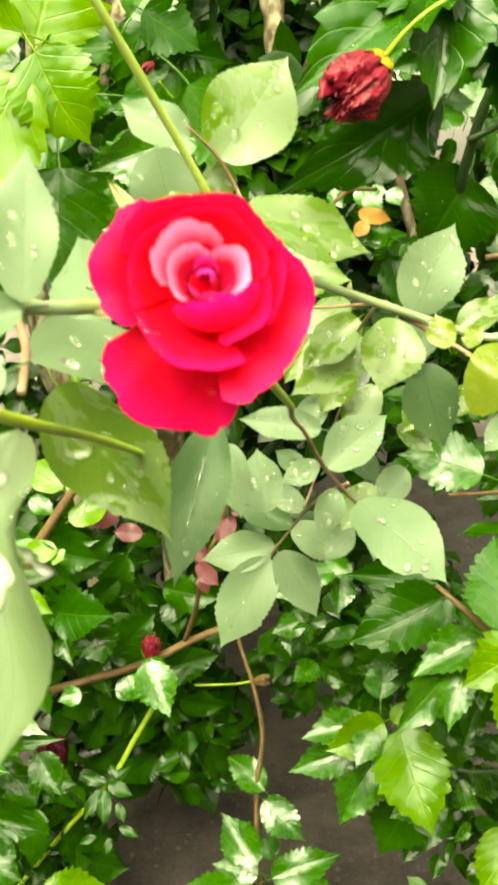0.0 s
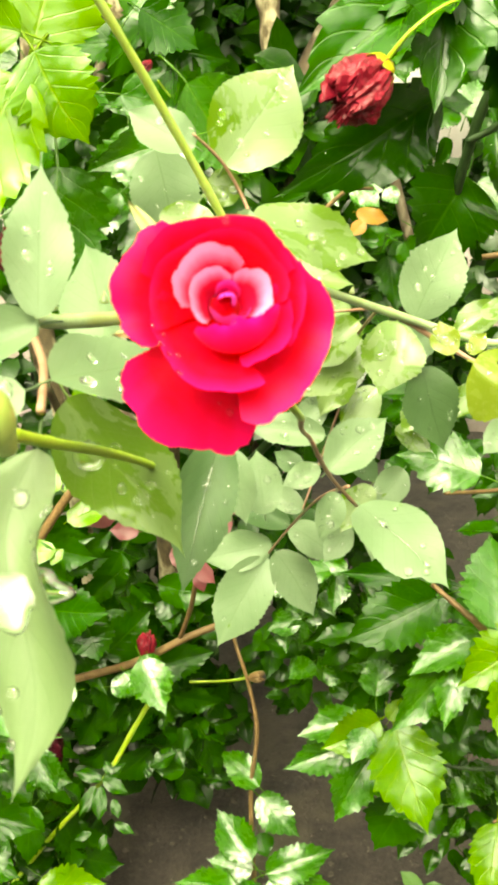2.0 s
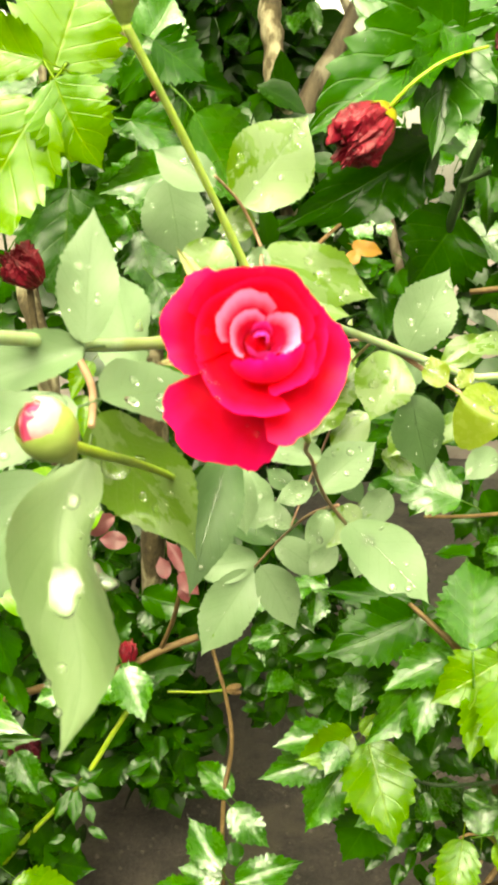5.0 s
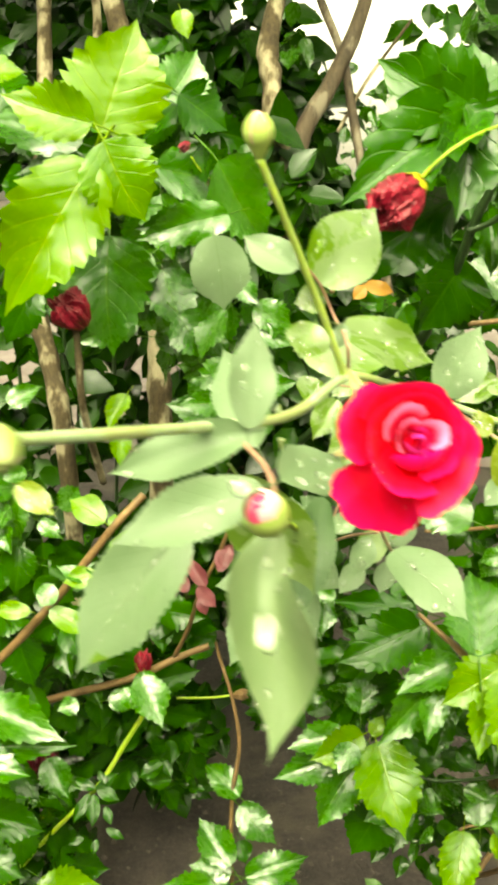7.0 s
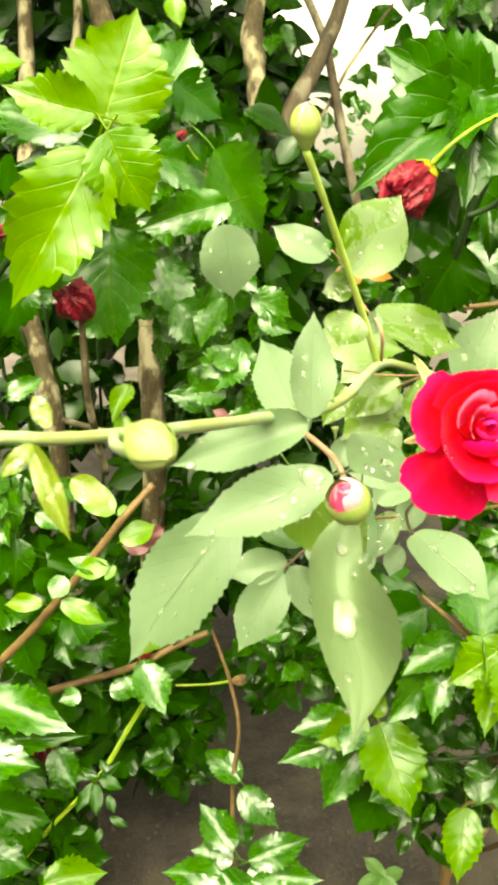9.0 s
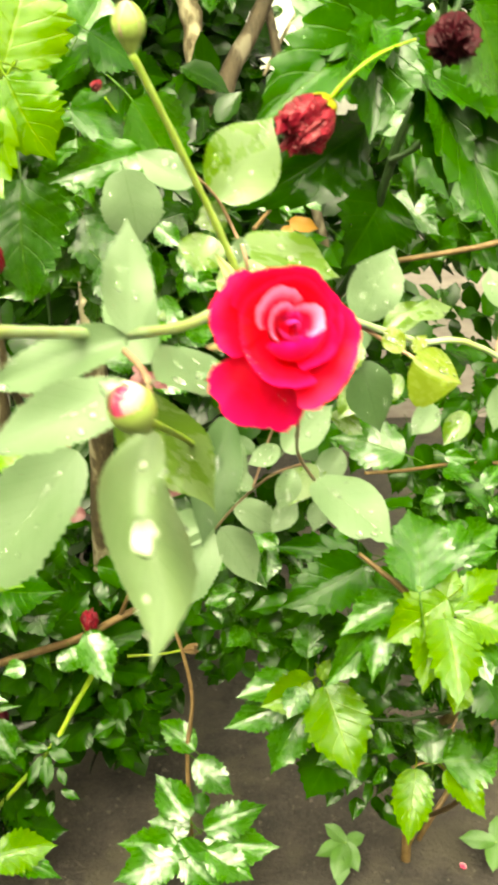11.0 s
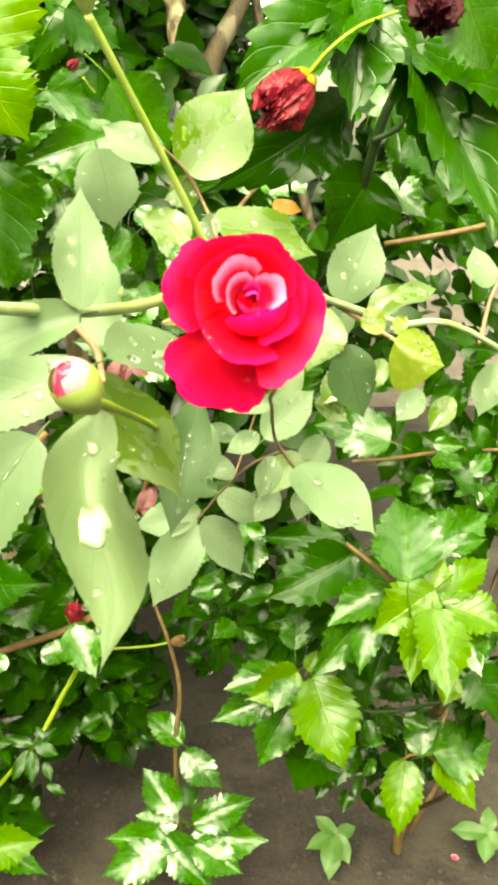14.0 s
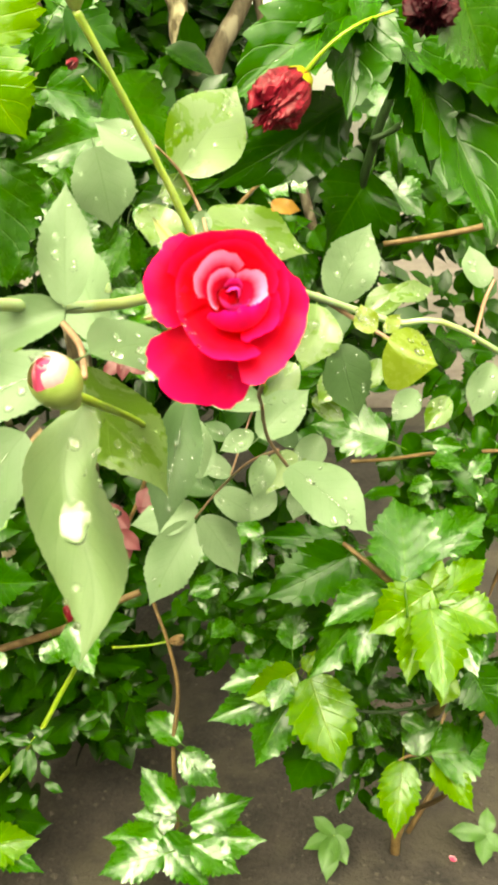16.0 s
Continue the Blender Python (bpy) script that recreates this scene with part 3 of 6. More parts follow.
    for az, reach in ((130, 42), (192, 33), (60, 22), (350, 24), (285, 25)):
        bm = petal_bm(((3, -27), (12, -28), (reach * 0.7, -25), (reach, -20)), az, 14, 0.8, az, 0.0, 10, 12, 0.2, 0.9, 0.93)
        bm.transform(m)
        part("sepal", bm, MAT_SEPAL_PALE, head, "pale green sepal")
    return head


def rose_bud(plant, place, axis, size, openness, label, inside=None):
    """A bud: an egg of wrapped petals inside five close sepals over a round hip."""
    m = facing(place, axis) @ Matrix.Scale(size / 0.02, 4)
    bm = bmesh.new()
    tube_bm(bm, [(0, 0, -0.0135, 0.0022), (0, 0, -0.0118, 0.0032), (0, 0, -0.0095, 0.0044), (0, 0, -0.0070, 0.0056), (0, 0, -0.004, 0.0068), (0, 0, -0.001, 0.0070)], 16, 4)
    bm.transform(m)
    bud = part("rose_bud", bm, MAT_SEPAL, plant, label)
    bm = bmesh.new()
    tube_bm(bm, [(0, 0, -0.008, 0.004), (0, 0, -0.004, 0.0070), (0, 0, 0.0, 0.0078), (0, 0, 0.004, 0.0070), (0, 0, 0.0078, 0.0046), (0, 0, 0.0102, 0.0020), (0, 0, 0.0112, 0.0004)], 20, 5)
    bm.transform(m)
    part("petal", bm, inside or MAT_BUD_PINK, bud, "tightly wrapped pink petals" if not inside else "tightly wrapped pale petals")
    if openness > 0.5:
        for k in range(3):
            bm = petal_bm(((6, -1), (7.6 - 1.3 * k, 4), (6.2 - 1.5 * k, 8.4), (3.4 - 1.1 * k, 11.2)), k * 125 + 30, 100, 0.3, 40 + k, 0.08, 16, 10)
            bm.transform(m)
            part("petal", bm, MAT_BUD_HEART if k == 0 else MAT_BUD_PINK, bud, "pale pink petal")
    reach = 1.0 - 0.42 * openness
    for k in range(5):
        profile = [(4.6, -8.4), (7.6, -4), (8.6, 0), (8.6, 2.8), (8.0, 5.4), (7.4, 6.8)] if openness > 0.5 else [(4.6, -8.4), (7.6, -4), (8.5, 0), (7.8 + openness, 4 * reach), (5.0 + 4.2 * openness, 8.2 * reach), (0.8 + 8 * openness, 12.4 * reach)]
        bm = petal_bm(profile, 20 + k * 72, 52 if openness > 0.5 else 35, 0.12, 60 + k, 0.02, 14, 16, 0.36 if openness > 0.5 else 0.30, 0.95, 0.14)
        bm.transform(m)
        part("sepal", bm, MAT_SEPAL, bud, "yellow-green sepal")
    return bud


def wilted_flower(plant, base, tip, width, material, label, calyx=True, seed=0):
    """A closed, crumpled hibiscus flower: wrinkled funnel with torn rim, held by a calyx."""
    rnd = random.Random(seed)
    b, t = Vector(base), Vector(tip)
    length = (t - b).length
    y = (t - b).normalized()
    m = Matrix.Translation(b) @ y.to_track_quat("Z", "Y").to_matrix().to_4x4()
    bm = bmesh.new()
    rows, sides, nz = [], 96, 40
    ph = [rnd.uniform(0, 6.3) for _ in range(6)]
    for i in range(nz + 1):
        v = i / nz
        r0 = width * 0.5 * (0.45 + 0.60 * math.sin(min(1.0, v * 1.3 + 0.08) * math.pi * 0.5)) * (1 if v < 0.8 else 1 - 0.25 * (v - 0.8) / 0.2)
        row = []
        for s in range(sides):
            a = 2 * math.pi * s / sides
            fold = math.sin(7 * a + ph[0] + 1.2 * v) * (0.05 + 0.09 * v) + math.sin(13 * a + ph[1] - 3 * v) * (0.05 + 0.06 * v) + math.sin(23 * a + ph[2] + 2 * v) * 0.05
            n = noise.noise(Vector((math.cos(a) * 2.2, math.sin(a) * 2.2, v * 4 + seed))) * 0.30 * v * v + noise.noise(Vector((math.cos(a) * 7, math.sin(a) * 7, v * 13 + seed))) * 0.24 * v * v + noise.noise(Vector((math.cos(a) * 13, math.sin(a) * 13, v * 17 + seed))) * 0.05
            torn = 0.22 * v ** 4 * (math.sin(3 * a + ph[3]) + 0.7 * math.sin(8 * a + ph[4]) + 0.5 * math.sin(17 * a + ph[5]))
            r = r0 * (1 + fold + n)
            row.append(bm.verts.new((r * math.cos(a), r * math.sin(a), length * (v + torn * 0.5))))
        rows.append(row)
    for i in range(1, 13):
        q = i / 12
        row = []
        for k in range(sides):
            a = 2 * math.pi * k / sides
            rim = rows[nz][k].co
            crumple = noise.noise(Vector((math.cos(a) * 3 * (1 - q), math.sin(a) * 3 * (1 - q), q * 5 + seed))) + 0.6 * noise.noise(Vector((math.cos(a) * 9 * (1 - q), math.sin(a) * 9 * (1 - q), q * 9 + seed)))
            row.append(bm.verts.new((rim.x * (1 - q) ** 0.8, rim.y * (1 - q) ** 0.8, rim.z * (1 - q) + length * q * 0.95 + width * 0.22 * crumple * math.sin(math.pi * min(1.0, q + 0.12)))))
        rows.append(row)
    for a, c in zip(rows, rows[1:]):
        for s in range(sides):
            bm.faces.new((a[s], a[(s + 1) % sides], c[(s + 1) % sides], c[s]))
    bm.transform(m)
    flower = part("wilted_flower", bm, material, plant, label)
    if calyx:
        bm = bmesh.new()
        rows = []
        for i in range(9):
            v = i / 8
            row = []
            for s in range(40):
                a = 2 * math.pi * s / 40
                r = width * (0.10 + 0.30 * math.sin(v * 1.5)) * (1 + 0.03 * math.sin(5 * a))
                row.append(bm.verts.new((r * math.cos(a), r * math.sin(a), length * (-0.16 + 0.42 * v * (0.75 + 0.25 * abs(math.sin(2.5 * a)))))))
            rows.append(row)
        for a, c in zip(rows, rows[1:]):
            for s in range(40):
                bm.faces.new((a[s], a[(s + 1) % 40], c[(s + 1) % 40], c[s]))
        bm.transform(m)
        part("calyx", bm, MAT_CALYX, flower, "yellow-green calyx")
    return flower


def clump(plant, shapes, centre, radii, count, size, seed, up=0.55, toward=0.6):
    """Leaves of a shrub, spread through a rounded space, mostly facing the light."""
    rnd = random.Random(seed)
    for _ in range(count):
        while True:
            q = Vector([rnd.uniform(-1, 1) for _ in range(3)])
            if q.length < 1:
                break
        b = Vector(centre) + Vector([a * c for a, c in zip(q, radii)])
        n = Vector((rnd.gauss(0, 0.45), -toward + rnd.gauss(0, 0.35), up + rnd.gauss(0, 0.35))).normalized()
        d = Vector((q.x * 0.7 + rnd.gauss(0, 0.7), rnd.gauss(-0.2, 0.5), rnd.gauss(-0.5, 0.5)))
        d = (d - n * d.dot(n)).normalized()
        s = size * rnd.uniform(0.6, 1.25)
        leaf(plant, shapes, b, b + d * s, s * rnd.uniform(0.5, 0.75), n, rnd.randrange(6))


def foliage(plant, material, spaces, seed, name="foliage"):
    """Very many small leaves as one mesh; spaces: (centre, radii, count, size)."""
    rnd = random.Random(seed)
    prof = ((0.0, 0.0), (0.22, 0.36), (0.5, 0.46), (0.78, 0.27), (1.0, 0.0))
    verts, faces, uvs = [], [], []
    for centre, radii, count, size in spaces:
        for _ in range(count):
            while True:
                q = Vector([rnd.uniform(-1, 1) for _ in range(3)])
                if q.length < 1:
                    break
            b = Vector(centre) + Vector([a * c for a, c in zip(q, radii)])
            n = Vector((rnd.gauss(0, 0.5), -0.5 + rnd.gauss(0, 0.4), 0.6 + rnd.gauss(0, 0.4))).normalized()
            d = Vector((rnd.gauss(0, 0.7), rnd.gauss(-0.2, 0.5), rnd.gauss(-0.5, 0.5)))
            d = (d - n * d.dot(n)).normalized()
            x = d.cross(n)
            s = size * rnd.uniform(0.6, 1.25)
            w, bend, fold = s * rnd.uniform(0.5, 0.8), rnd.uniform(0.05, 0.35), rnd.uniform(0.1, 0.35)
            o = len(verts)
            for t, h in prof:
                for u in (-1, 0, 1):
                    verts.append(b + d * s * t + x * w * h * u + n * (fold * abs(u) * h * w - bend * s * t * t))
                    uvs.append((0.5 + 0.5 * u, t))
            for r in range(4):
                for c in range(2):
                    a = o + r * 3 + c
                    faces.append((a, a + 1, a + 4, a + 3))
    me = bpy.data.meshes.new(name)
    me.from_pydata(verts, [], faces)
    layer = me.uv_layers.new(name="UVMap")
    for lp in me.loops:
        layer.data[lp.index].uv = uvs[lp.vertex_index]
    for p in me.polygons:
        p.use_smooth = True
    me.materials.append(material)
    ob = new(name, me)
    ob.parent = plant
    ob.matrix_parent_inverse = frames[plant.name].inverted()
    return tagged(ob, kind="stuff")


# ---- ground, path and wall ----
def ground_sheet():
    bm = bmesh.new()
    xs = [-60, -20, -6, -3] + [-2 + 0.05 * k for k in range(81)] + [3, 6, 20, 60]
    ys = [-60, -20, -6, -2] + [-1 + 0.05 * k for k in range(86)] + [4.5, 8, 20, 60]
    grid = []
    for y in ys:
        row = []
        for x in xs:
            near = max(0.0, 1 - max(abs(x) - 1.6, abs(y - 1.3) - 1.8, 0) / 0.6)
            z = near * (0.018 * noise.noise(Vector((x * 2.2, y * 2.2, 0))) + 0.008 * noise.noise(Vector((x * 11, y * 11, 3))))
            row.append(bm.verts.new((x, y, z)))
        grid.append(row)
    for a, b in zip(grid, grid[1:]):
        for k in range(len(xs) - 1):
            bm.faces.new((a[k], a[k + 1], b[k + 1], b[k]))
    return tagged(part("ground", bm, MAT_SOIL, None), "damp grey-brown garden soil under the shrubs", "ground", "", "structure")


ground_sheet()


def slab(name, lo, hi, material, bevel, parent=None):
    bm = bmesh.new()
    bmesh.ops.create_cube(bm, size=1)
    for v in bm.verts:
        v.co = Vector([(l + h) / 2 + c * (h - l) for c, l, h in zip(v.co, lo, hi)])
    bmesh.ops.bevel(bm, geom=list(bm.edges), offset=bevel, segments=2, affect="EDGES")
    return part(name, bm, material, parent)


def crumbs(seed):
    """Clods, grit and bits of litter on the soil, as one mesh."""
    rnd = random.Random(seed)
    verts, faces = [], []
    for _ in range(5200):
        x, y = rnd.uniform(-0.8, 0.9), rnd.uniform(0.9, 3.2)
        r = rnd.choice((0.0015, 0.002, 0.002, 0.003, 0.003, 0.004, 0.005, 0.008)) * rnd.uniform(0.6, 1.3)
        z = 0.018 * noise.noise(Vector((x * 2.2, y * 2.2, 0))) + 0.008 * noise.noise(Vector((x * 11, y * 11, 3)))
        o = len(verts)
        flat, turn = rnd.uniform(0.35, 0.8), rnd.uniform(0, 3.1)
        for a, b, c in ((1, 0, 0), (0, 1, 0), (-1, 0, 0), (0, -1, 0), (0.2, 0.1, 1), (0, 0, -0.6)):
            k = r * rnd.uniform(0.7, 1.3)
            verts.append((x + k * (a * math.cos(turn) - b * math.sin(turn)), y + k * (a * math.sin(turn) + b * math.cos(turn)), z + k * c * flat))
        for f in ((0, 1, 4), (1, 2, 4), (2, 3, 4), (3, 0, 4), (1, 0, 5), (2, 1, 5), (3, 2, 5), (0, 3, 5)):
            faces.append(tuple(o + i for i in f))
    me = bpy.data.meshes.new("soil_clods")
    me.from_pydata(verts, [], faces)
    me.materials.append(MAT_CLOD)
    return tagged(new("soil_clods", me), "loose clods and grit on damp soil", "soil", "", "stuff")


crumbs(5)
# The far ground slab has a paler colour than the near soil.
tagged(slab("pavement", (-9, 3.9, -0.1), (9, 11.0, 0.03), MAT_PAVING, 0.01), "pale earth beyond the shrubs", "path", "", "structure")
tagged(slab("wall_north", (-9, 11.0, -0.1), (9, 11.2, 3.6), MAT_PLASTER, 0.01), "white plastered garden wall behind the trees", "wall", "", "structure")
# South, west and east walls are unseen, added to cut off low sky light.
tagged(slab("wall_south", (-4.0, -2.7, -0.1), (4.5, -2.5, 3.0), MAT_WALL, 0.01), "unseen plain wall behind the viewpoint, added to block low sky", "wall", "", "structure")
tagged(slab("wall_west", (-4.2, -2.7, -0.1), (-4.0, 11.0, 4.4), MAT_WALL, 0.01), "unseen plain side wall, added to block low sky", "wall", "", "structure")
tagged(slab("wall_east", (4.5, -2.7, -0.1), (4.7, 11.0, 4.4), MAT_WALL, 0.01), "unseen plain side wall, added to block low sky", "wall", "", "structure")



# ---- the rose bush ----
rose_bush = thing("rose_bush", (0.62, 0.95, 0.0), "rain-wet rose bush with one open crimson rose and buds", "rose bush")
main_cane = stem(rose_bush, "cane", MAT_CANE, [(0.620, 0.950, -0.020, 0.0060), (0.660, 0.930, 0.550, 0.0050), (0.600, 0.860, 1.050, 0.0040), (0.260, 0.667, 1.318, 0.0024), (0.171, 0.650, 1.345, 0.0026), (0.110, 0.625, 1.370, 0.0028), (0.050, 0.566, 1.402, 0.0028), (0.022, 0.538, 1.411, 0.0029), (-0.016, 0.450, 1.417, 0.0031), (-0.046, 0.395, 1.427, 0.0030), (-0.060, 0.376, 1.433, 0.0030), (-0.076, 0.345, 1.442, 0.0028), (-0.102, 0.293, 1.458, 0.0027), (-0.137, 0.242, 1.473, 0.0025), (-0.161, 0.215, 1.481, 0.0024), (-0.182, 0.203, 1.486, 0.0023), (-0.212, 0.196, 1.488, 0.0023)], 10, label="pale green thorny cane")
stem(rose_bush, "leaf_stalk", MAT_STALK_RED, [(-0.062, 0.376, 1.433, 0.0018), (-0.053, 0.352, 1.432, 0.0016), (-0.043, 0.318, 1.432, 0.0015), (-0.040, 0.296, 1.426, 0.0014)], 8)
leaflet_upright = leaf(rose_bush, ROSE, (-0.051, 0.351, 1.440), (-0.050, 0.370, 1.491), 0.024, (0.13, -0.93, 0.34), 0)
leaflet_behind = leaf(rose_bush, ROSE, (-0.040, 0.440, 1.396), (-0.065, 0.515, 1.439), 0.034, (-0.19, -0.91, 0.37), 1)
leaflet_side = leaf(rose_bush, ROSE, (-0.051, 0.354, 1.437), (-0.122, 0.349, 1.416), 0.027, (-0.07, -0.79, 0.62), 2)
leaflet_low = leaf(rose_bush, ROSE, (-0.046, 0.304, 1.430), (-0.114, 0.284, 1.411), 0.028, (0.00, -0.77, 0.64), 3)
leaflet_right = leaf(rose_bush, ROSE, (-0.038, 0.305, 1.433), (-0.002, 0.350, 1.426), 0.032, (-0.20, -0.76, 0.62), 4)
leaflet_big = leaf(rose_bush, BIG, (-0.040, 0.289, 1.417), (-0.041, 0.223, 1.341), 0.035, (0.10, -0.74, 0.67), 0, "large pale rose leaflet with pooled rain")
leaflet_left = leaf(rose_bush, ROSE, (-0.082, 0.425, 1.349), (-0.144, 0.388, 1.270), 0.053, (-0.13, -0.75, 0.64), 1)
leaflet_mid = leaf(rose_bush, LONG, (-0.053, 0.404, 1.392), (-0.005, 0.385, 1.326), 0.043, (-0.30, -0.72, 0.62), 0)
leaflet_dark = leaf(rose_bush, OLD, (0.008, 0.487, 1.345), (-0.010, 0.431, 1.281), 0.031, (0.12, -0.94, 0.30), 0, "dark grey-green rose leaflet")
leaf(rose_bush, ROSE, (0.011, 0.540, 1.312), (0.020, 0.520, 1.274), 0.022, (0.00, -0.88, 0.47), 1)
stem(rose_bush, "bud_stalk", MAT_STALK_GREEN, [(-0.043, 0.270, 1.429, 0.0020), (-0.037, 0.300, 1.414, 0.0019), (-0.030, 0.346, 1.392, 0.0018), (-0.022, 0.380, 1.374, 0.0017), (-0.016, 0.408, 1.358, 0.0015)], 8)
rose_bud(rose_bush, (-0.047, 0.257, 1.438), (-0.36, -0.50, 0.78), 0.0215, 0.8, "half-open rose bud with a pink tip")
tall_stalk = stem(rose_bush, "bud_stalk", MAT_STALK_TALL, [(0.023, 0.541, 1.410, 0.0026), (0.013, 0.530, 1.433, 0.0024), (-0.003, 0.512, 1.468, 0.0022), (-0.024, 0.486, 1.511, 0.0021), (-0.037, 0.468, 1.537, 0.0020), (-0.0485, 0.4550, 1.5590, 0.0022)], 8)
rose_bud(rose_bush, (-0.050, 0.453, 1.573), (-0.10, -0.15, 0.98), 0.0205, 0.30, "closed green rose bud with pink streaks", MAT_BUD_HEART)
rose_bud(rose_bush, (-0.127, 0.124, 1.516), (0.50, -0.75, -0.05), 0.0155, 0.05, "closed pale green rose bud", MAT_SEPAL)
stem(rose_bush, "bud_stalk", MAT_CANE, [(-0.142, 0.236, 1.475, 0.0022), (-0.140, 0.199, 1.486, 0.0021), (-0.135, 0.157, 1.501, 0.0019), (-0.130, 0.140, 1.508, 0.0018)], 8)
leaf(rose_bush, YOUNG, (-0.163, 0.170, 1.497), (-0.151, 0.153, 1.473), 0.008, (-0.12, -0.84, 0.53), 2, "twisted pale young leaflet")
leaf(rose_bush, YOUNG, (-0.174, 0.396, 1.385), (-0.152, 0.386, 1.373), 0.016, (0.00, -0.77, 0.64), 1)
leaf(rose_bush, YOUNG, (-0.163, 0.170, 1.497), (-0.172, 0.163, 1.489), 0.006, (0.00, -0.77, 0.64), 2)
leaf(rose_bush, YOUNG, (-0.158, 0.171, 1.502), (-0.164, 0.177, 1.511), 0.006, (0.00, -0.87, 0.50), 3)
bloom = rose_flower(rose_bush, (0.0160, 0.282, 1.4640), (0.05, -0.92, 0.38))
stem(rose_bush, "flower_stalk", MAT_STALK_GREEN, [(0.015, 0.306, 1.455, 0.0020), (0.033, 0.353, 1.414, 0.0018), (0.044, 0.405, 1.383, 0.0015)], 8, label="green flower stalk")
stem(rose_bush, "leaf_stalk", MAT_STALK_RED, [(0.044, 0.405, 1.383, 0.0015), (0.046, 0.440, 1.364, 0.0012), (0.053, 0.484, 1.341, 0.0011), (0.060, 0.536, 1.310, 0.0010)], 8)
stem(rose_bush, "leaf_stalk", MAT_STALK_RED, [(0.053, 0.484, 1.341, 0.0012), (0.073, 0.605, 1.267, 0.0013), (0.098, 0.669, 1.215, 0.0014)], 8)
leaflet_round = leaf(rose_bush, BLUNT, (0.006, 0.594, 1.463), (0.045, 0.612, 1.518), 0.053, (0.10, -0.92, 0.37), 0, "round pale rose leaflet with raindrops")
leaf(rose_bush, ROSE, (-0.010, 0.590, 1.474), (-0.050, 0.601, 1.495), 0.027, (0.00, -0.91, 0.42), 2)
leaflet_grey = leaf(rose_bush, ROSE, (-0.067, 0.935, 1.437), (-0.051, 0.925, 1.358), 0.064, (0.00, -0.88, 0.47), 3)
leaf(rose_bush, SOAKED, (0.015, 0.617, 1.452), (-0.009, 0.612, 1.444), 0.023, (0.00, -0.87, 0.50), 1)
leaf(rose_bush, SOAKED, (-0.004, 0.510, 1.455), (-0.013, 0.498, 1.435), 0.029, (0.00, -0.87, 0.50), 2)
leaf(rose_bush, ROSE, (0.021, 0.553, 1.445), (0.013, 0.542, 1.429), 0.013, (0.31, -0.85, 0.42), 2)
stem(rose_bush, "leaf_stalk", MAT_STALK_RED, [(-0.010, 0.575, 1.482, 0.0008), (0.006, 0.590, 1.464, 0.0010), (0.019, 0.592, 1.440, 0.0011), (0.020, 0.529, 1.439, 0.0012), (0.026, 0.545, 1.409, 0.0014)], 8)
leaflet_wet = leaf(rose_bush, SOAKED, (0.022, 0.569, 1.440), (0.094, 0.577, 1.414), 0.036, (0.00, -0.79, 0.62), 0, "wet yellow-green rose leaflet")
leaf(rose_bush, SOAKED, (0.017, 0.772, 1.363), (0.099, 0.767, 1.356), 0.050, (0.00, -0.77, 0.64), 4)
leaflet_spot = leaf(rose_bush, ROSE, (0.139, 0.719, 1.342), (0.166, 0.722, 1.406), 0.047, (0.00, -0.91, 0.42), 3, "pale rose leaflet spotted with raindrops")
stem(rose_bush, "leaf_stalk", MAT_STALK_RED, [(0.108, 0.632, 1.371, 0.0021), (0.128, 0.640, 1.357, 0.0019), (0.150, 0.640, 1.344, 0.0017), (0.166, 0.634, 1.336, 0.0014)], 8)
stem(rose_bush, "leaf_stalk", MAT_STALK_RED, [(0.110, 0.686, 1.358, 0.0012), (0.074, 0.723, 1.345, 0.0010), (0.041, 0.762, 1.336, 0.0009)], 6)
leaflet_yellow = leaf(rose_bush, FOLDED, (0.165, 0.632, 1.336), (0.203, 0.620, 1.320), 0.052, (-0.05, -0.80, 0.60), 0, "shiny yellow-green young leaflet")
leaf(rose_bush, YOUNG, (0.142, 0.587, 1.355), (0.134, 0.596, 1.374), 0.018, (0.00, -0.91, 0.42), 0)
leaf(rose_bush, YOUNG, (0.152, 0.586, 1.356), (0.163, 0.594, 1.367), 0.011, (0.16, -0.89, 0.42), 5)
leaflet_shade = leaf(rose_bush, SOAKED, (0.141, 0.819, 1.312), (0.125, 0.782, 1.260), 0.052, (0.00, -0.82, 0.57), 1)
leaf(rose_bush, SOAKED, (0.111, 0.838, 1.307), (0.067, 0.814, 1.272), 0.037, (0.00, -0.82, 0.57), 2)
leaf(rose_bush, SOAKED, (0.121, 0.850, 1.284), (0.054, 0.815, 1.246), 0.051, (0.00, -0.74, 0.67), 0)
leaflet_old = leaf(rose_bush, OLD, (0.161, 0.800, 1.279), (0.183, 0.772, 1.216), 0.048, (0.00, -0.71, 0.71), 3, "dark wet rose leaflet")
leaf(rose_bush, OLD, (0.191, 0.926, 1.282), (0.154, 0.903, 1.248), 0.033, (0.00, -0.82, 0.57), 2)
leaflet_drops = leaf(rose_bush, ROSE, (0.083, 0.753, 1.205), (0.134, 0.781, 1.244), 0.040, (0.00, -0.82, 0.57), 2)
leaf(rose_bush, ROSE, (0.067, 0.578, 1.306), (0.016, 0.581, 1.312), 0.021, (0.00, -0.87, 0.50), 1)
leaf(rose_bush, ROSE, (0.074, 0.718, 1.224), (0.044, 0.710, 1.211), 0.020, (0.00, -0.87, 0.50), 0)
leaflet_small = leaf(rose_bush, ROSE, (0.033, 0.811, 1.137), (0.025, 0.838, 1.189), 0.040, (0.00, -0.88, 0.47), 4)
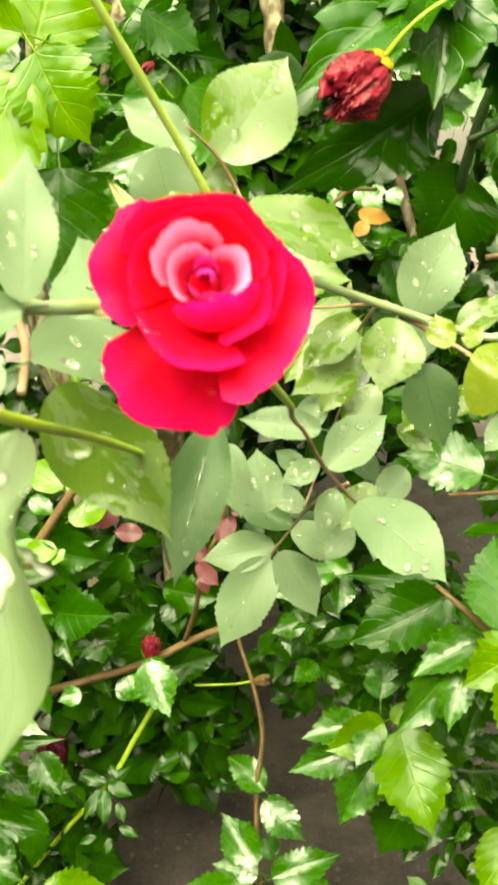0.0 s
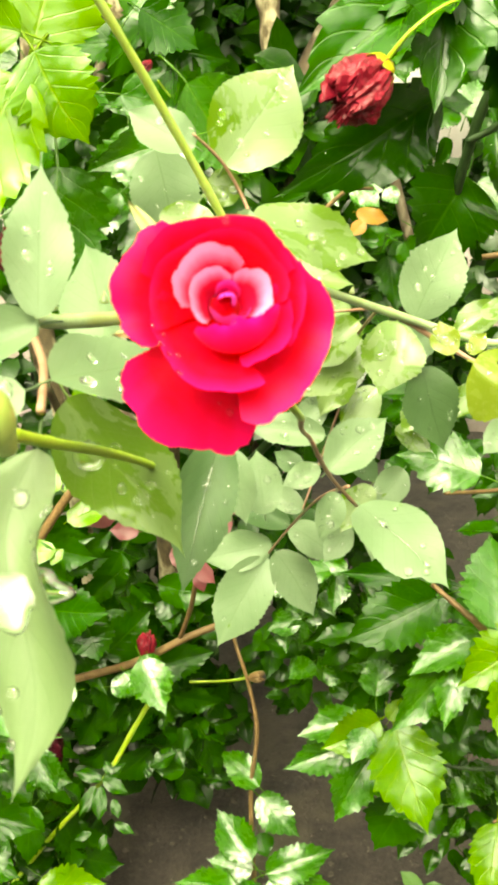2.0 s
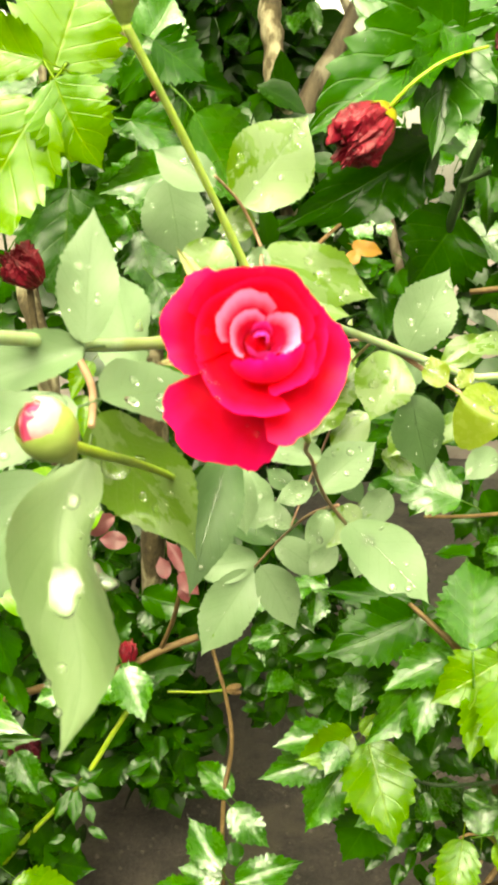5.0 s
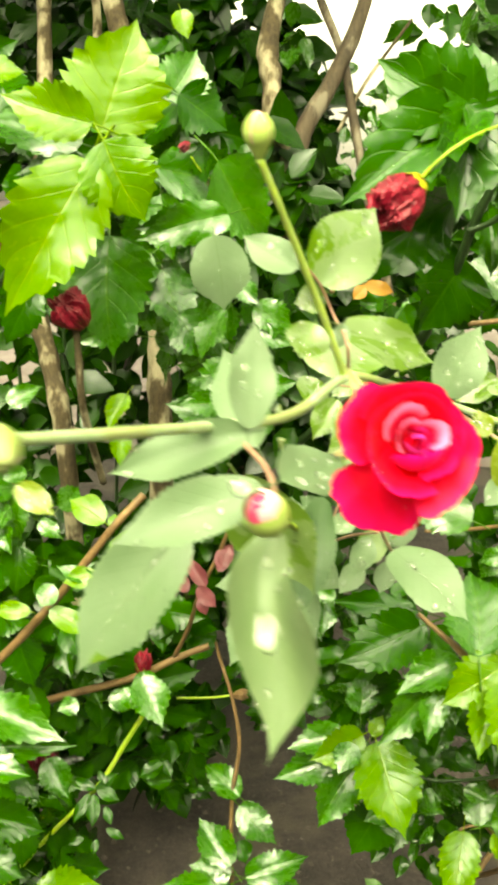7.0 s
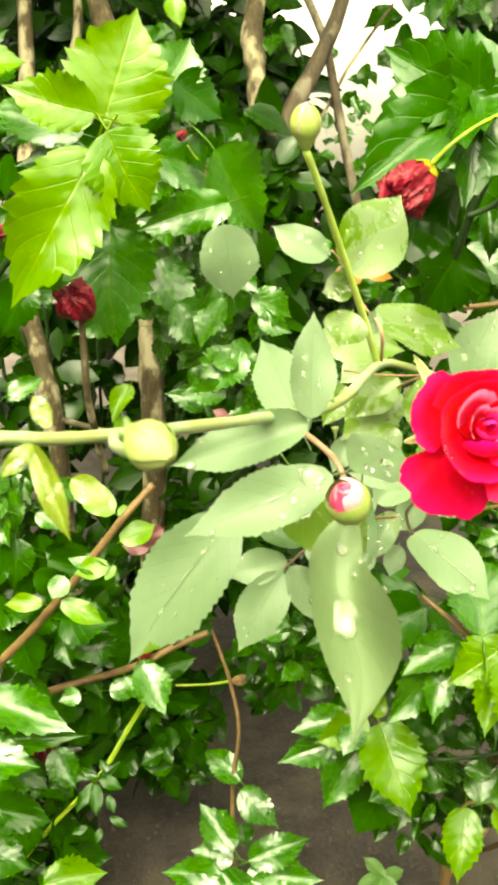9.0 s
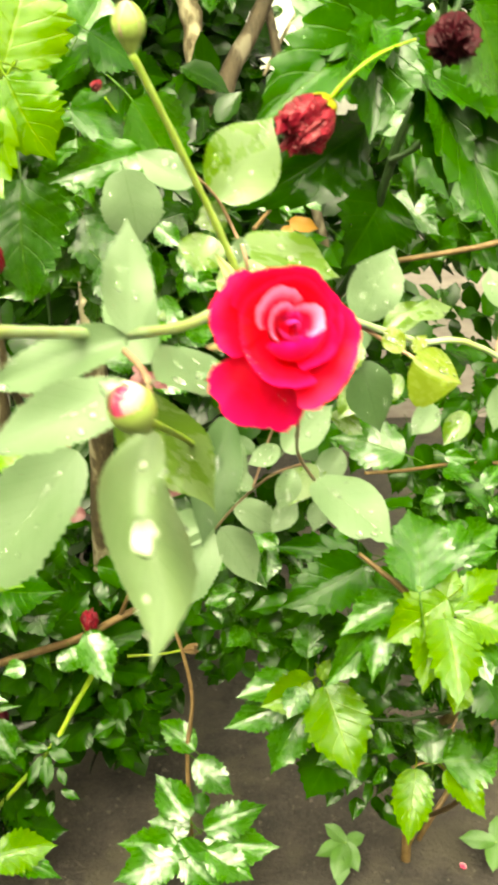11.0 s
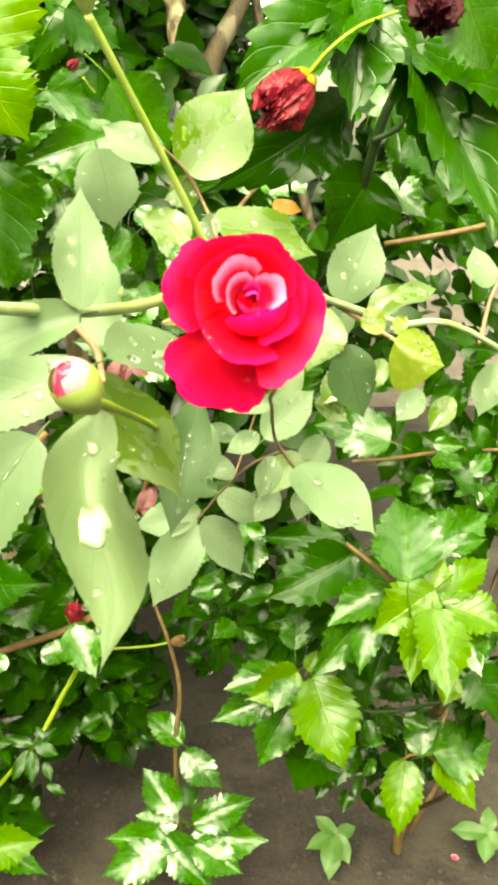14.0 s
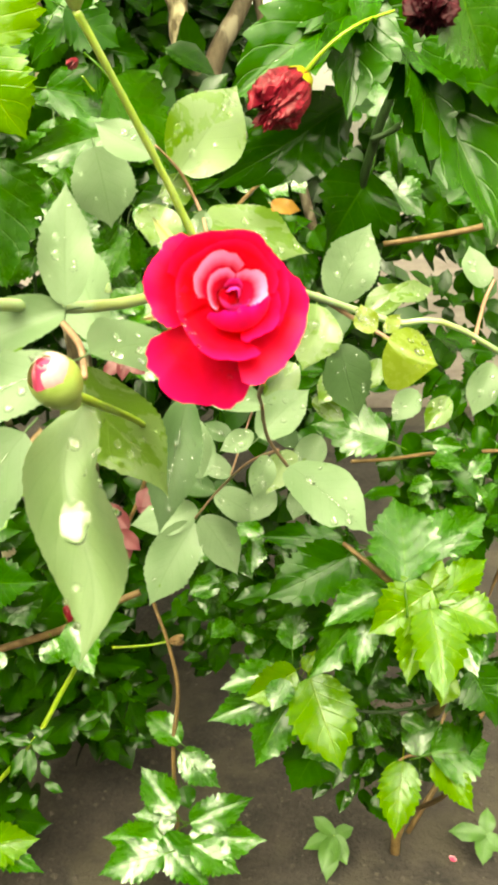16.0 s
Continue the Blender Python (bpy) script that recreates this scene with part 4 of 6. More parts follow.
leaf(rose_bush, ROSE, (0.013, 0.770, 1.169), (0.002, 0.791, 1.210), 0.023, (0.00, -0.88, 0.47), 3)
leaf(rose_bush, HMID, (0.258, 0.965, 1.108), (0.172, 0.984, 1.129), 0.064, (0.00, -0.74, 0.67), 3)
leaf(rose_bush, WET, (0.133, 0.868, 1.140), (0.103, 0.840, 1.104), 0.033, (0.00, -0.79, 0.62), 1)
leaf(rose_bush, ROSE, (0.168, 0.902, 1.142), (0.136, 0.878, 1.112), 0.033, (0.00, -0.79, 0.62), 2)
leaflet_long = leaf(rose_bush, EATEN, (0.102, 0.682, 1.209), (0.158, 0.612, 1.183), 0.051, (0.16, -0.77, 0.62), 0, "large grey-green rose leaflet with a raindrop")
leaf(rose_bush, ROSE, (0.088, 0.729, 1.198), (0.075, 0.712, 1.164), 0.024, (0.00, -0.88, 0.47), 2)
stem(rose_bush, "leaf_stalk", MAT_STALK_RED, [(0.098, 0.731, 1.202, 0.0014), (0.084, 0.860, 1.130, 0.0014), (0.064, 1.000, 1.030, 0.0014), (0.040, 1.064, 0.960, 0.0013)], 8)
leaf(rose_bush, ROSE, (0.044, 1.067, 0.971), (-0.045, 1.067, 0.95), 0.048, (-0.12, -0.86, 0.50), 0)
leaflet_point = leaf(rose_bush, ROSE, (0.039, 1.061, 0.956), (-0.021, 1.008, 0.864), 0.066, (-0.07, -0.84, 0.53), 1)
leaf(rose_bush, ROSE, (0.048, 1.064, 0.963), (0.096, 1.026, 0.896), 0.051, (0.07, -0.84, 0.53), 2)
leaf(rose_bush, ROSE, (0.064, 1.043, 1.008), (0.123, 1.026, 0.976), 0.041, (0.07, -0.84, 0.53), 3)
leaf(rose_bush, OLD, (0.065, 1.065, 0.998), (-0.007, 1.085, 1.018), 0.035, (0.00, -0.71, 0.71), 4)
leaf(rose_bush, ROSE, (0.270, 0.735, 1.350), (0.260, 0.752, 1.384), 0.026, (0.00, -0.88, 0.47), 2)
leaf(rose_bush, ROSE, (0.277, 0.708, 1.291), (0.258, 0.685, 1.251), 0.029, (0.00, -0.87, 0.50), 1)
leaf(rose_bush, WET, (0.213, 0.835, 1.314), (0.261, 0.844, 1.325), 0.023, (0.00, -0.77, 0.64), 3)
stem(rose_bush, "leaf_stalk", MAT_STALK_RED, [(0.276, 0.727, 1.359, 0.0014), (0.264, 0.711, 1.344, 0.0016), (0.245, 0.670, 1.321, 0.0018)], 6)
thorn(main_cane, (0.091, 0.699, 1.365), (0.1, -0.2, 1))
thorn(main_cane, (-0.053, 0.387, 1.434), (-0.2,-.2,1))
thorn(main_cane, (-0.034, 0.391, 1.436), (0.1,-.2,1))
thorn(main_cane, (-0.032, 0.385, 1.423), (0.1,-.2,-1))
drops(leaflet_round, [(-0.5, 0.35, 0.0022), (0.1, 0.75, 0.0016), (-0.2, 0.85, 0.0014), (0.5, 0.4, 0.0012)])
drops(leaflet_spot, [(-0.3, 0.3, 0.0024), (0.1, 0.45, 0.0022), (0.5, 0.55, 0.0018), (-0.5, 0.5, 0.0014), (0.3, 0.75, 0.0016), (-0.1, 0.62, 0.0012), (0.6, 0.35, 0.0014)])
drops(leaflet_upright, [(-0.4, 0.4, 0.0018), (-0.2, 0.55, 0.0014), (0.3, 0.3, 0.0012)])
drops(leaflet_big, [(0.35, 0.16, 0.0022), (-0.4, 0.2, 0.0018), (0.1, 0.7, 0.0014), (-0.6, 0.3, 0.0016)])
drops(leaflet_mid, [(0.3, 0.3, 0.0045), (-0.2, 0.35, 0.002), (0.1, 0.5, 0.0018), (-0.4, 0.6, 0.0015)])
drops(leaflet_dark, [(0.05, 0.35, 0.0022), (0.1, 0.55, 0.0016)])
drops(leaflet_wet, [(0.1, 0.5, 0.004), (-0.3, 0.35, 0.002), (0.3, 0.7, 0.0018)])
drops(leaflet_long, [(0.05, 0.25, 0.0035), (0.05, 0.75, 0.0022), (0.02, 0.5, 0.0012)])
drops(leaflet_small, [(-0.2, 0.5, 0.0026), (0.3, 0.5, 0.0024), (0.1, 0.7, 0.0016)])
drops(leaflet_shade, [(-0.2, 0.3, 0.003), (0.3, 0.5, 0.003), (0.1, 0.7, 0.0022)])
drops(leaflet_drops, [(-0.3, 0.6, 0.0025), (0.2, 0.4, 0.002), (-0.2, 0.3, 0.0022), (0.4, 0.7, 0.0018)])
drops(leaflet_low, [(0.3, 0.12, 0.004), (-0.3, 0.3, 0.0016), (0.1, 0.4, 0.0014)])
drops(leaflet_right, [(0.2, 0.5, 0.0026), (-0.3, 0.35, 0.0016), (0.4, 0.2, 0.002)])
drops(leaflet_left, [(0.2, 0.25, 0.0016), (-0.3, 0.45, 0.0014)])
drops(leaflet_yellow, [(-0.2, 0.6, 0.003), (0.3, 0.7, 0.002)])
drops(leaflet_point, [(0.0, 0.5, 0.0018), (0.2, 0.8, 0.0014)])

# ---- the hibiscus with bright young leaves ----
hibiscus = thing("hibiscus_shrub", (-0.66, 1.5, 0.0), "hibiscus shrub with bright yellow-green toothed leaves", "shrub", "hibiscus shrubs")
stem(hibiscus, "branch", MAT_HIB_STEM, [(-0.660, 1.500, -0.020, 0.0110), (-0.600, 1.450, 0.700, 0.0087), (-0.420, 1.320, 1.200, 0.0063), (-0.199, 1.099, 1.484, 0.0040)], 8)
leaf(hibiscus, HYOUNG, (-0.198, 1.070, 1.522), (-0.160, 1.107, 1.647), 0.118, (0.24, -0.95, 0.21), 0)
leaf(hibiscus, HYOUNG, (-0.205, 1.053, 1.533), (-0.308, 1.049, 1.562), 0.064, (0.12, -0.95, 0.26), 1)
leaf(hibiscus, HYOUNG, (-0.192, 1.046, 1.516), (-0.140, 1.034, 1.432), 0.093, (0.17, -0.96, 0.24), 2, "bright hibiscus leaf with a small hole")
leaf(hibiscus, HYOUNG, (-0.205, 1.038, 1.494), (-0.293, 0.964, 1.335), 0.109, (0.06, -0.98, 0.20), 3)
leaf(hibiscus, HMID, (-0.223, 1.109, 1.506), (-0.361, 1.165, 1.531), 0.068, (-0.21, -0.78, 0.59), 4)
leaf(hibiscus, HYOUNG, (-0.344, 1.080, 1.570), (-0.284, 1.096, 1.586), 0.053, (0.00, -0.71, 0.71), 5)
leaf(hibiscus, HMID, (-0.217, 1.120, 1.481), (-0.310, 1.126, 1.469), 0.047, (-0.13, -0.75, 0.64), 1)
leaf(hibiscus, HMID, (-0.193, 1.129, 1.398), (-0.180, 1.079, 1.258), 0.110, (0.13, -0.93, 0.34), 2)
leaf(hibiscus, HMID, (-0.048, 1.160, 1.427), (-0.156, 1.108, 1.398), 0.054, (0.36, -0.89, 0.28), 3)
leaf(hibiscus, HOLD, (-0.119, 1.326, 1.560), (-0.047, 1.342, 1.515), 0.077, (0.40, -0.85, 0.34), 4)
leaf(hibiscus, HMID, (-0.134, 1.324, 1.552), (-0.094, 1.363, 1.621), 0.072, (0.33, -0.89, 0.31), 5)
leaf(hibiscus, HMID, (-0.147, 1.322, 1.462), (0.000, 1.385, 1.439), 0.087, (0.41, -0.88, 0.24), 1)
leaf(hibiscus, HMID, (-0.063, 1.299, 1.477), (0.025, 1.318, 1.362), 0.106, (0.46, -0.86, 0.21), 2)
leaf(hibiscus, HMID, (-0.061, 1.375, 1.446), (-0.149, 1.334, 1.446), 0.080, (0.41, -0.88, 0.26), 2)
leaf(hibiscus, HOLD, (-0.075, 1.236, 1.400), (-0.164, 1.193, 1.399), 0.054, (0.40, -0.86, 0.31), 2)
leaf(hibiscus, HMID, (-0.016, 1.235, 1.213), (-0.073, 1.192, 1.159), 0.067, (-0.12, -0.71, 0.69), 1)
leaf(hibiscus, HMID, (-0.109, 1.285, 1.265), (-0.055, 1.261, 1.208), 0.067, (0.15, -0.85, 0.50), 2)
leaf(hibiscus, HMID, (-0.135, 1.330, 1.320), (-0.092, 1.284, 1.242), 0.076, (0.14, -0.82, 0.56), 3)
leaf(hibiscus, HMID, (-0.332, 1.334, 1.122), (-0.359, 1.314, 1.101), 0.034, (0.14, -0.82, 0.56), 3)
leaf(hibiscus, HYOUNG, (-0.169, 1.132, 1.193), (-0.192, 1.098, 1.154), 0.028, (-0.12, -0.71, 0.69), 2)
leaf(hibiscus, HYOUNG, (-0.179, 1.118, 1.155), (-0.173, 1.087, 1.108), 0.029, (0.14, -0.82, 0.56), 1)
leaf(hibiscus, HMID, (-0.326, 1.138, 1.173), (-0.281, 1.158, 1.192), 0.027, (0.14, -0.82, 0.56), 0)
stem(hibiscus, "twig", MAT_STALK_GREEN, [(-0.046, 1.302, 1.435, 0.0016), (-0.069, 1.311, 1.450, 0.0015), (-0.085, 1.318, 1.461, 0.0013), (-0.099, 1.306, 1.480, 0.0012)], 6)
stem(hibiscus, "twig", MAT_TWIG, [(-0.075, 1.311, 1.448, 0.0016), (-0.066, 1.274, 1.416, 0.0015), (-0.062, 1.235, 1.376, 0.0014)], 6)
wilted_flower(hibiscus, (-0.103, 1.269, 1.501), (-0.111, 1.257, 1.494), 0.011, MAT_WILT, "tiny withered red bud", False, 6)
leaf(hibiscus, HYOUNG, (-0.123, 1.423, 1.668), (-0.110, 1.402, 1.632), 0.032, (0.00, -0.87, 0.50), 2)
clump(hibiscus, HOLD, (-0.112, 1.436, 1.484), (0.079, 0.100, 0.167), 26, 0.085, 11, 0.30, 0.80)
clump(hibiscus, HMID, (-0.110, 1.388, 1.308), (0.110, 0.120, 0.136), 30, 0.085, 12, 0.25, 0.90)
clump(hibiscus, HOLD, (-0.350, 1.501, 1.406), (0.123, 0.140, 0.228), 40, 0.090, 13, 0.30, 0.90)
clump(hibiscus, HMID, (-0.036, 1.238, 1.216), (0.047, 0.100, 0.111), 22, 0.070, 14, 0.35, 0.80)
stem(hibiscus, "flower_stalk", MAT_BARK, [(-0.204, 1.184, 1.044, 0.0050), (-0.218, 1.079, 1.183, 0.0047), (-0.221, 1.054, 1.257, 0.0043), (-0.224, 1.050, 1.301, 0.0040)], 8)
wilted_flower(hibiscus, (-0.216, 1.051, 1.306), (-0.237, 1.032, 1.335), 0.040, MAT_WILT, "wilted dark red hibiscus flower", False, 3)
wilted_flower(hibiscus, (-0.375, 1.279, 1.358), (-0.353, 1.255, 1.356), 0.03, MAT_WILT, "wilted dark red hibiscus flower", False, 4)

# ---- the hibiscus with wilted flowers ----
hibiscus_dark = thing("hibiscus_shrub", (-0.2, 2.25, 0.0), "dark green hibiscus shrub with wilted red flowers", "shrub", "hibiscus shrubs")
stem(hibiscus_dark, "branch", MAT_HIB_STEM, [(-0.200, 2.250, -0.020, 0.0090), (-0.225, 1.827, 0.324, 0.0085), (-0.052, 1.750, 0.697, 0.0080), (0.145, 1.583, 0.999, 0.0075), (0.233, 1.332, 1.202, 0.0070), (0.247, 1.215, 1.314, 0.0065), (0.245, 1.152, 1.370, 0.0060), (0.256, 1.119, 1.449, 0.0055), (0.270, 1.097, 1.503, 0.0050), (0.283, 1.078, 1.564, 0.0045), (0.281, 1.064, 1.608, 0.0040)], 8)
stem(hibiscus_dark, "branch", MAT_HIB_STEM, [(0.246, 1.121, 1.427, 0.0040), (0.276, 1.105, 1.447, 0.0037), (0.292, 1.067, 1.490, 0.0033), (0.278, 0.993, 1.517, 0.0030)], 8)
stem(hibiscus_dark, "branch", MAT_HIB_STEM, [(0.270, 1.097, 1.503, 0.0040), (0.239, 0.986, 1.543, 0.0035), (0.215, 0.911, 1.566, 0.0030)], 8)
stem(hibiscus_dark, "flower_stalk", MAT_STALK_GREEN, [(0.209, 0.890, 1.566, 0.0014), (0.170, 0.858, 1.554, 0.0015), (0.143, 0.852, 1.535, 0.0017), (0.126, 0.857, 1.514, 0.0022)], 8)
wilted_flower(hibiscus_dark, (0.123, 0.862, 1.508), (0.090, 0.832, 1.482), 0.043, MAT_WILT, "wilted crimson hibiscus flower with yellow-green calyx", True, 1)
stem(hibiscus_dark, "flower_stalk", MAT_HIB_STEM, [(0.281, 1.064, 1.608, 0.0040), (0.255, 0.930, 1.618, 0.0037), (0.228, 0.820, 1.604, 0.0033), (0.214, 0.785, 1.586, 0.0030)], 8)
wilted_flower(hibiscus_dark, (0.217, 0.786, 1.583), (0.209, 0.764, 1.560), 0.038, MAT_WILT_DARK, "shrivelled blackish red hibiscus flower", False, 2)
leaf(hibiscus_dark, HBIG, (0.281, 1.188, 1.569), (0.093, 1.081, 1.497), 0.107, (0.00, -0.56, 0.83), 0)
lobed_leaf(hibiscus_dark, HWET, (0.178, 0.920, 1.574), (0.12, -0.86, 0.50), ((216, 0.168, 0.085, 0.22), (150, 0.105, 0.095, -0.40), (262, 0.115, 0.080, -0.05), (80, 0.080, 0.080, -0.45), (320, 0.075, 0.060, -0.20)), "large lobed hibiscus leaf shining with rain")
leaf(hibiscus_dark, HOLD, (0.192, 0.987, 1.481), (0.057, 0.883, 1.402), 0.076, (0.55, -0.82, 0.14), 3)
lobed_leaf(hibiscus_dark, HWET, (0.250, 0.955, 1.528), (-0.05, -0.86, 0.50), ((296, 0.210, 0.100, 0.05), (276, 0.125, 0.070, -0.25), (332, 0.160, 0.090, 0.20)), "large lobed hibiscus leaf hanging down")
leaf(hibiscus_dark, HMID, (0.233, 0.791, 1.597), (0.286, 0.812, 1.520), 0.096, (0.52, -0.84, 0.14), 5)
leaf(hibiscus_dark, HOLD, (0.257, 1.157, 1.386), (0.207, 1.107, 1.297), 0.118, (0.49, -0.85, 0.21), 2)
leaf(hibiscus_dark, HOLD, (0.302, 1.148, 1.427), (0.338, 1.088, 1.377), 0.063, (0.00, -0.64, 0.77), 0)
leaf(hibiscus_dark, HMID, (0.284, 1.234, 1.368), (0.344, 1.194, 1.328), 0.061, (0.00, -0.71, 0.71), 1)
leaf(hibiscus_dark, HOLD, (0.287, 1.173, 1.431), (0.288, 1.131, 1.370), 0.035, (0.00, -0.82, 0.57), 5)
leaf(hibiscus_dark, HMID, (0.272, 1.268, 1.442), (0.290, 1.295, 1.489), 0.044, (0.00, -0.87, 0.50), 3)
leaf(hibiscus_dark, HOLD, (0.222, 1.173, 1.463), (0.264, 1.176, 1.467), 0.028, (0.00, -0.77, 0.64), 3)
leaf(hibiscus_dark, HMID, (0.354, 1.023, 1.405), (0.359, 0.969, 1.341), 0.039, (0.00, -0.77, 0.64), 2)
leaf(hibiscus_dark, HMID, (0.127, 1.533, 1.319), (0.144, 1.512, 1.297), 0.025, (-0.19, -0.77, 0.60), 4)
leaf(hibiscus_dark, HMID, (0.169, 1.536, 1.324), (0.186, 1.506, 1.291), 0.028, (-0.19, -0.77, 0.60), 5)
leaf(hibiscus_dark, HMID, (0.186, 1.535, 1.320), (0.211, 1.527, 1.318), 0.024, (-0.19, -0.77, 0.60), 0)
leaf(hibiscus_dark, HMID, (0.182, 1.528, 1.305), (0.177, 1.512, 1.282), 0.022, (-0.19, -0.77, 0.60), 1)
leaf(hibiscus_dark, HMID, (0.171, 1.450, 1.329), (0.195, 1.430, 1.311), 0.031, (-0.19, -0.77, 0.60), 2)
leaf(hibiscus_dark, HMID, (0.205, 1.447, 1.333), (0.220, 1.430, 1.315), 0.026, (-0.19, -0.77, 0.60), 3)
leaf(hibiscus_dark, HMID, (0.245, 1.416, 1.271), (0.250, 1.389, 1.239), 0.029, (-0.19, -0.77, 0.60), 4)
leaf(hibiscus_dark, HMID, (0.270, 1.411, 1.268), (0.276, 1.393, 1.246), 0.024, (-0.19, -0.77, 0.60), 5)
stem(hibiscus_dark, "twig", MAT_TWIG, [(0.087, 1.136, 1.340, 0.0030), (0.110, 1.192, 1.351, 0.0027), (0.134, 1.247, 1.358, 0.0023), (0.174, 1.347, 1.346, 0.0020)], 6)
clump(hibiscus_dark, HOLD, (0.433, 1.365, 1.332), (0.090, 0.100, 0.066), 26, 0.070, 21, 0.15, 0.90)
clump(hibiscus_dark, HOLD, (0.342, 1.594, 1.456), (0.100, 0.120, 0.109), 22, 0.070, 22, 0.25, 0.90)
clump(hibiscus_dark, HOLD, (0.212, 1.367, 1.277), (0.057, 0.080, 0.041), 12, 0.070, 23, 0.55, 0.60)
clump(hibiscus_dark, HOLD, (0.374, 1.532, 1.573), (0.127, 0.100, 0.034), 16, 0.080, 24, 0.25, 0.90)
leaf(hibiscus_dark, ORANGE, (0.140, 1.201, 1.339), (0.179, 1.196, 1.331), 0.022, (0.00, -0.87, 0.50), 0, "orange dying leaf")
leaf(hibiscus_dark, ORANGE, (0.151, 1.358, 1.284), (0.169, 1.370, 1.305), 0.020, (0.00, -0.87, 0.50), 1, "orange dying leaf")

# ---- the low hibiscus with bright tips ----
hibiscus_low = thing("hibiscus_shrub", (0.47, 1.42, 0.0), "low hibiscus shrub with glossy bright green toothed leaves", "shrub", "hibiscus shrubs")
stem(hibiscus_low, "branch", MAT_TWIG, [(0.470, 1.420, -0.020, 0.0100), (0.460, 1.420, 0.300, 0.0088), (0.416, 1.111, 0.616, 0.0077), (0.350, 1.070, 0.806, 0.0065), (0.306, 1.055, 0.860, 0.0053), (0.277, 1.068, 0.882, 0.0042), (0.245, 1.101, 0.898, 0.0030)], 8, label="brown and orange hibiscus branch")
stem(hibiscus_low, "branch", MAT_HIB_STEM, [(0.416, 1.111, 0.616, 0.0030), (0.317, 1.156, 0.567, 0.0027), (0.226, 1.156, 0.616, 0.0023), (0.190, 1.157, 0.660, 0.0020)], 8)
stem(hibiscus_low, "branch", MAT_TWIG, [(0.470, 1.420, 0.100, 0.0050), (0.467, 1.177, 0.377, 0.0043), (0.430, 1.172, 0.456, 0.0035), (0.393, 1.162, 0.473, 0.0027), (0.375, 1.160, 0.465, 0.0020)], 8)
leaf(hibiscus_low, HMID, (0.312, 1.020, 0.883), (0.317, 1.135, 0.964), 0.094, (-0.15, -0.57, 0.81), 2)
leaf(hibiscus_low, HMID, (0.352, 1.062, 0.890), (0.395, 1.132, 0.947), 0.053, (-0.15, -0.57, 0.81), 3)
leaf(hibiscus_low, HMID, (0.387, 1.103, 0.892), (0.463, 1.145, 0.920), 0.047, (0.12, -0.70, 0.71), 4)
leaf(hibiscus_low, HMID, (0.366, 1.085, 0.894), (0.447, 1.098, 0.905), 0.035, (0.00, -0.64, 0.77), 5)
leaf(hibiscus_low, HYOUNG, (0.348, 1.013, 0.877), (0.261, 0.990, 0.824), 0.076, (-0.08, -0.86, 0.50), 0)
leaf(hibiscus_low, HYOUNG, (0.342, 0.995, 0.858), (0.341, 0.898, 0.790), 0.071, (-0.15, -0.57, 0.81), 1)
leaf(hibiscus_low, HYOUNG, (0.338, 1.008, 0.837), (0.306, 0.939, 0.783), 0.051, (-0.15, -0.57, 0.81), 2)
leaf(hibiscus_low, HYOUNG, (0.355, 1.015, 0.856), (0.438, 1.061, 0.904), 0.049, (-0.15, -0.57, 0.81), 3)
leaf(hibiscus_low, HYOUNG, (0.348, 1.022, 0.871), (0.370, 1.048, 0.902), 0.037, (0.00, -0.77, 0.64), 4)
leaf(hibiscus_low, HYOUNG, (0.364, 1.011, 0.851), (0.436, 0.972, 0.837), 0.067, (-0.15, -0.57, 0.81), 5)
leaf(hibiscus_low, HMID, (0.377, 1.021, 0.827), (0.403, 0.950, 0.781), 0.058, (-0.15, -0.57, 0.81), 0)
leaf(hibiscus_low, HMID, (0.305, 1.070, 0.844), (0.212, 1.042, 0.807), 0.057, (-0.15, -0.57, 0.81), 1)
leaf(hibiscus_low, HMID, (0.293, 1.082, 0.819), (0.197, 1.017, 0.730), 0.076, (0.15, -0.87, 0.47), 2)
leaf(hibiscus_low, HMID, (0.281, 1.059, 0.812), (0.252, 0.995, 0.762), 0.043, (-0.15, -0.57, 0.81), 3)
leaf(hibiscus_low, HMID, (0.299, 1.069, 0.791), (0.299, 1.029, 0.763), 0.023, (-0.15, -0.57, 0.81), 4)
leaf(hibiscus_low, HOLD, (0.262, 1.144, 0.852), (0.137, 1.114, 0.807), 0.087, (-0.06, -0.74, 0.67), 5)
leaf(hibiscus_low, HOLD, (0.262, 1.179, 0.856), (0.132, 1.196, 0.862), 0.043, (-0.06, -0.70, 0.71), 0)
leaf(hibiscus_low, HOLD, (0.259, 1.196, 0.818), (0.186, 1.150, 0.764), 0.057, (0.00, -0.77, 0.64), 1)
leaf(hibiscus_low, HMID, (0.193, 1.166, 0.681), (0.196, 1.220, 0.720), 0.050, (-0.15, -0.57, 0.81), 2)
leaf(hibiscus_low, HYOUNG, (0.219, 1.147, 0.644), (0.253, 1.031, 0.569), 0.104, (-0.15, -0.57, 0.81), 3)
leaf(hibiscus_low, HMID, (0.175, 1.171, 0.638), (0.082, 1.164, 0.615), 0.054, (-0.15, -0.57, 0.81), 4)
leaf(hibiscus_low, HYOUNG, (0.198, 1.153, 0.652), (0.116, 1.121, 0.625), 0.064, (0.15, -0.84, 0.53), 5)
leaf(hibiscus_low, HMID, (0.181, 1.141, 0.646), (0.156, 1.104, 0.616), 0.042, (-0.15, -0.57, 0.81), 0)
leaf(hibiscus_low, HMID, (0.173, 1.174, 0.594), (0.064, 1.158, 0.557), 0.054, (-0.07, -0.82, 0.57), 1)
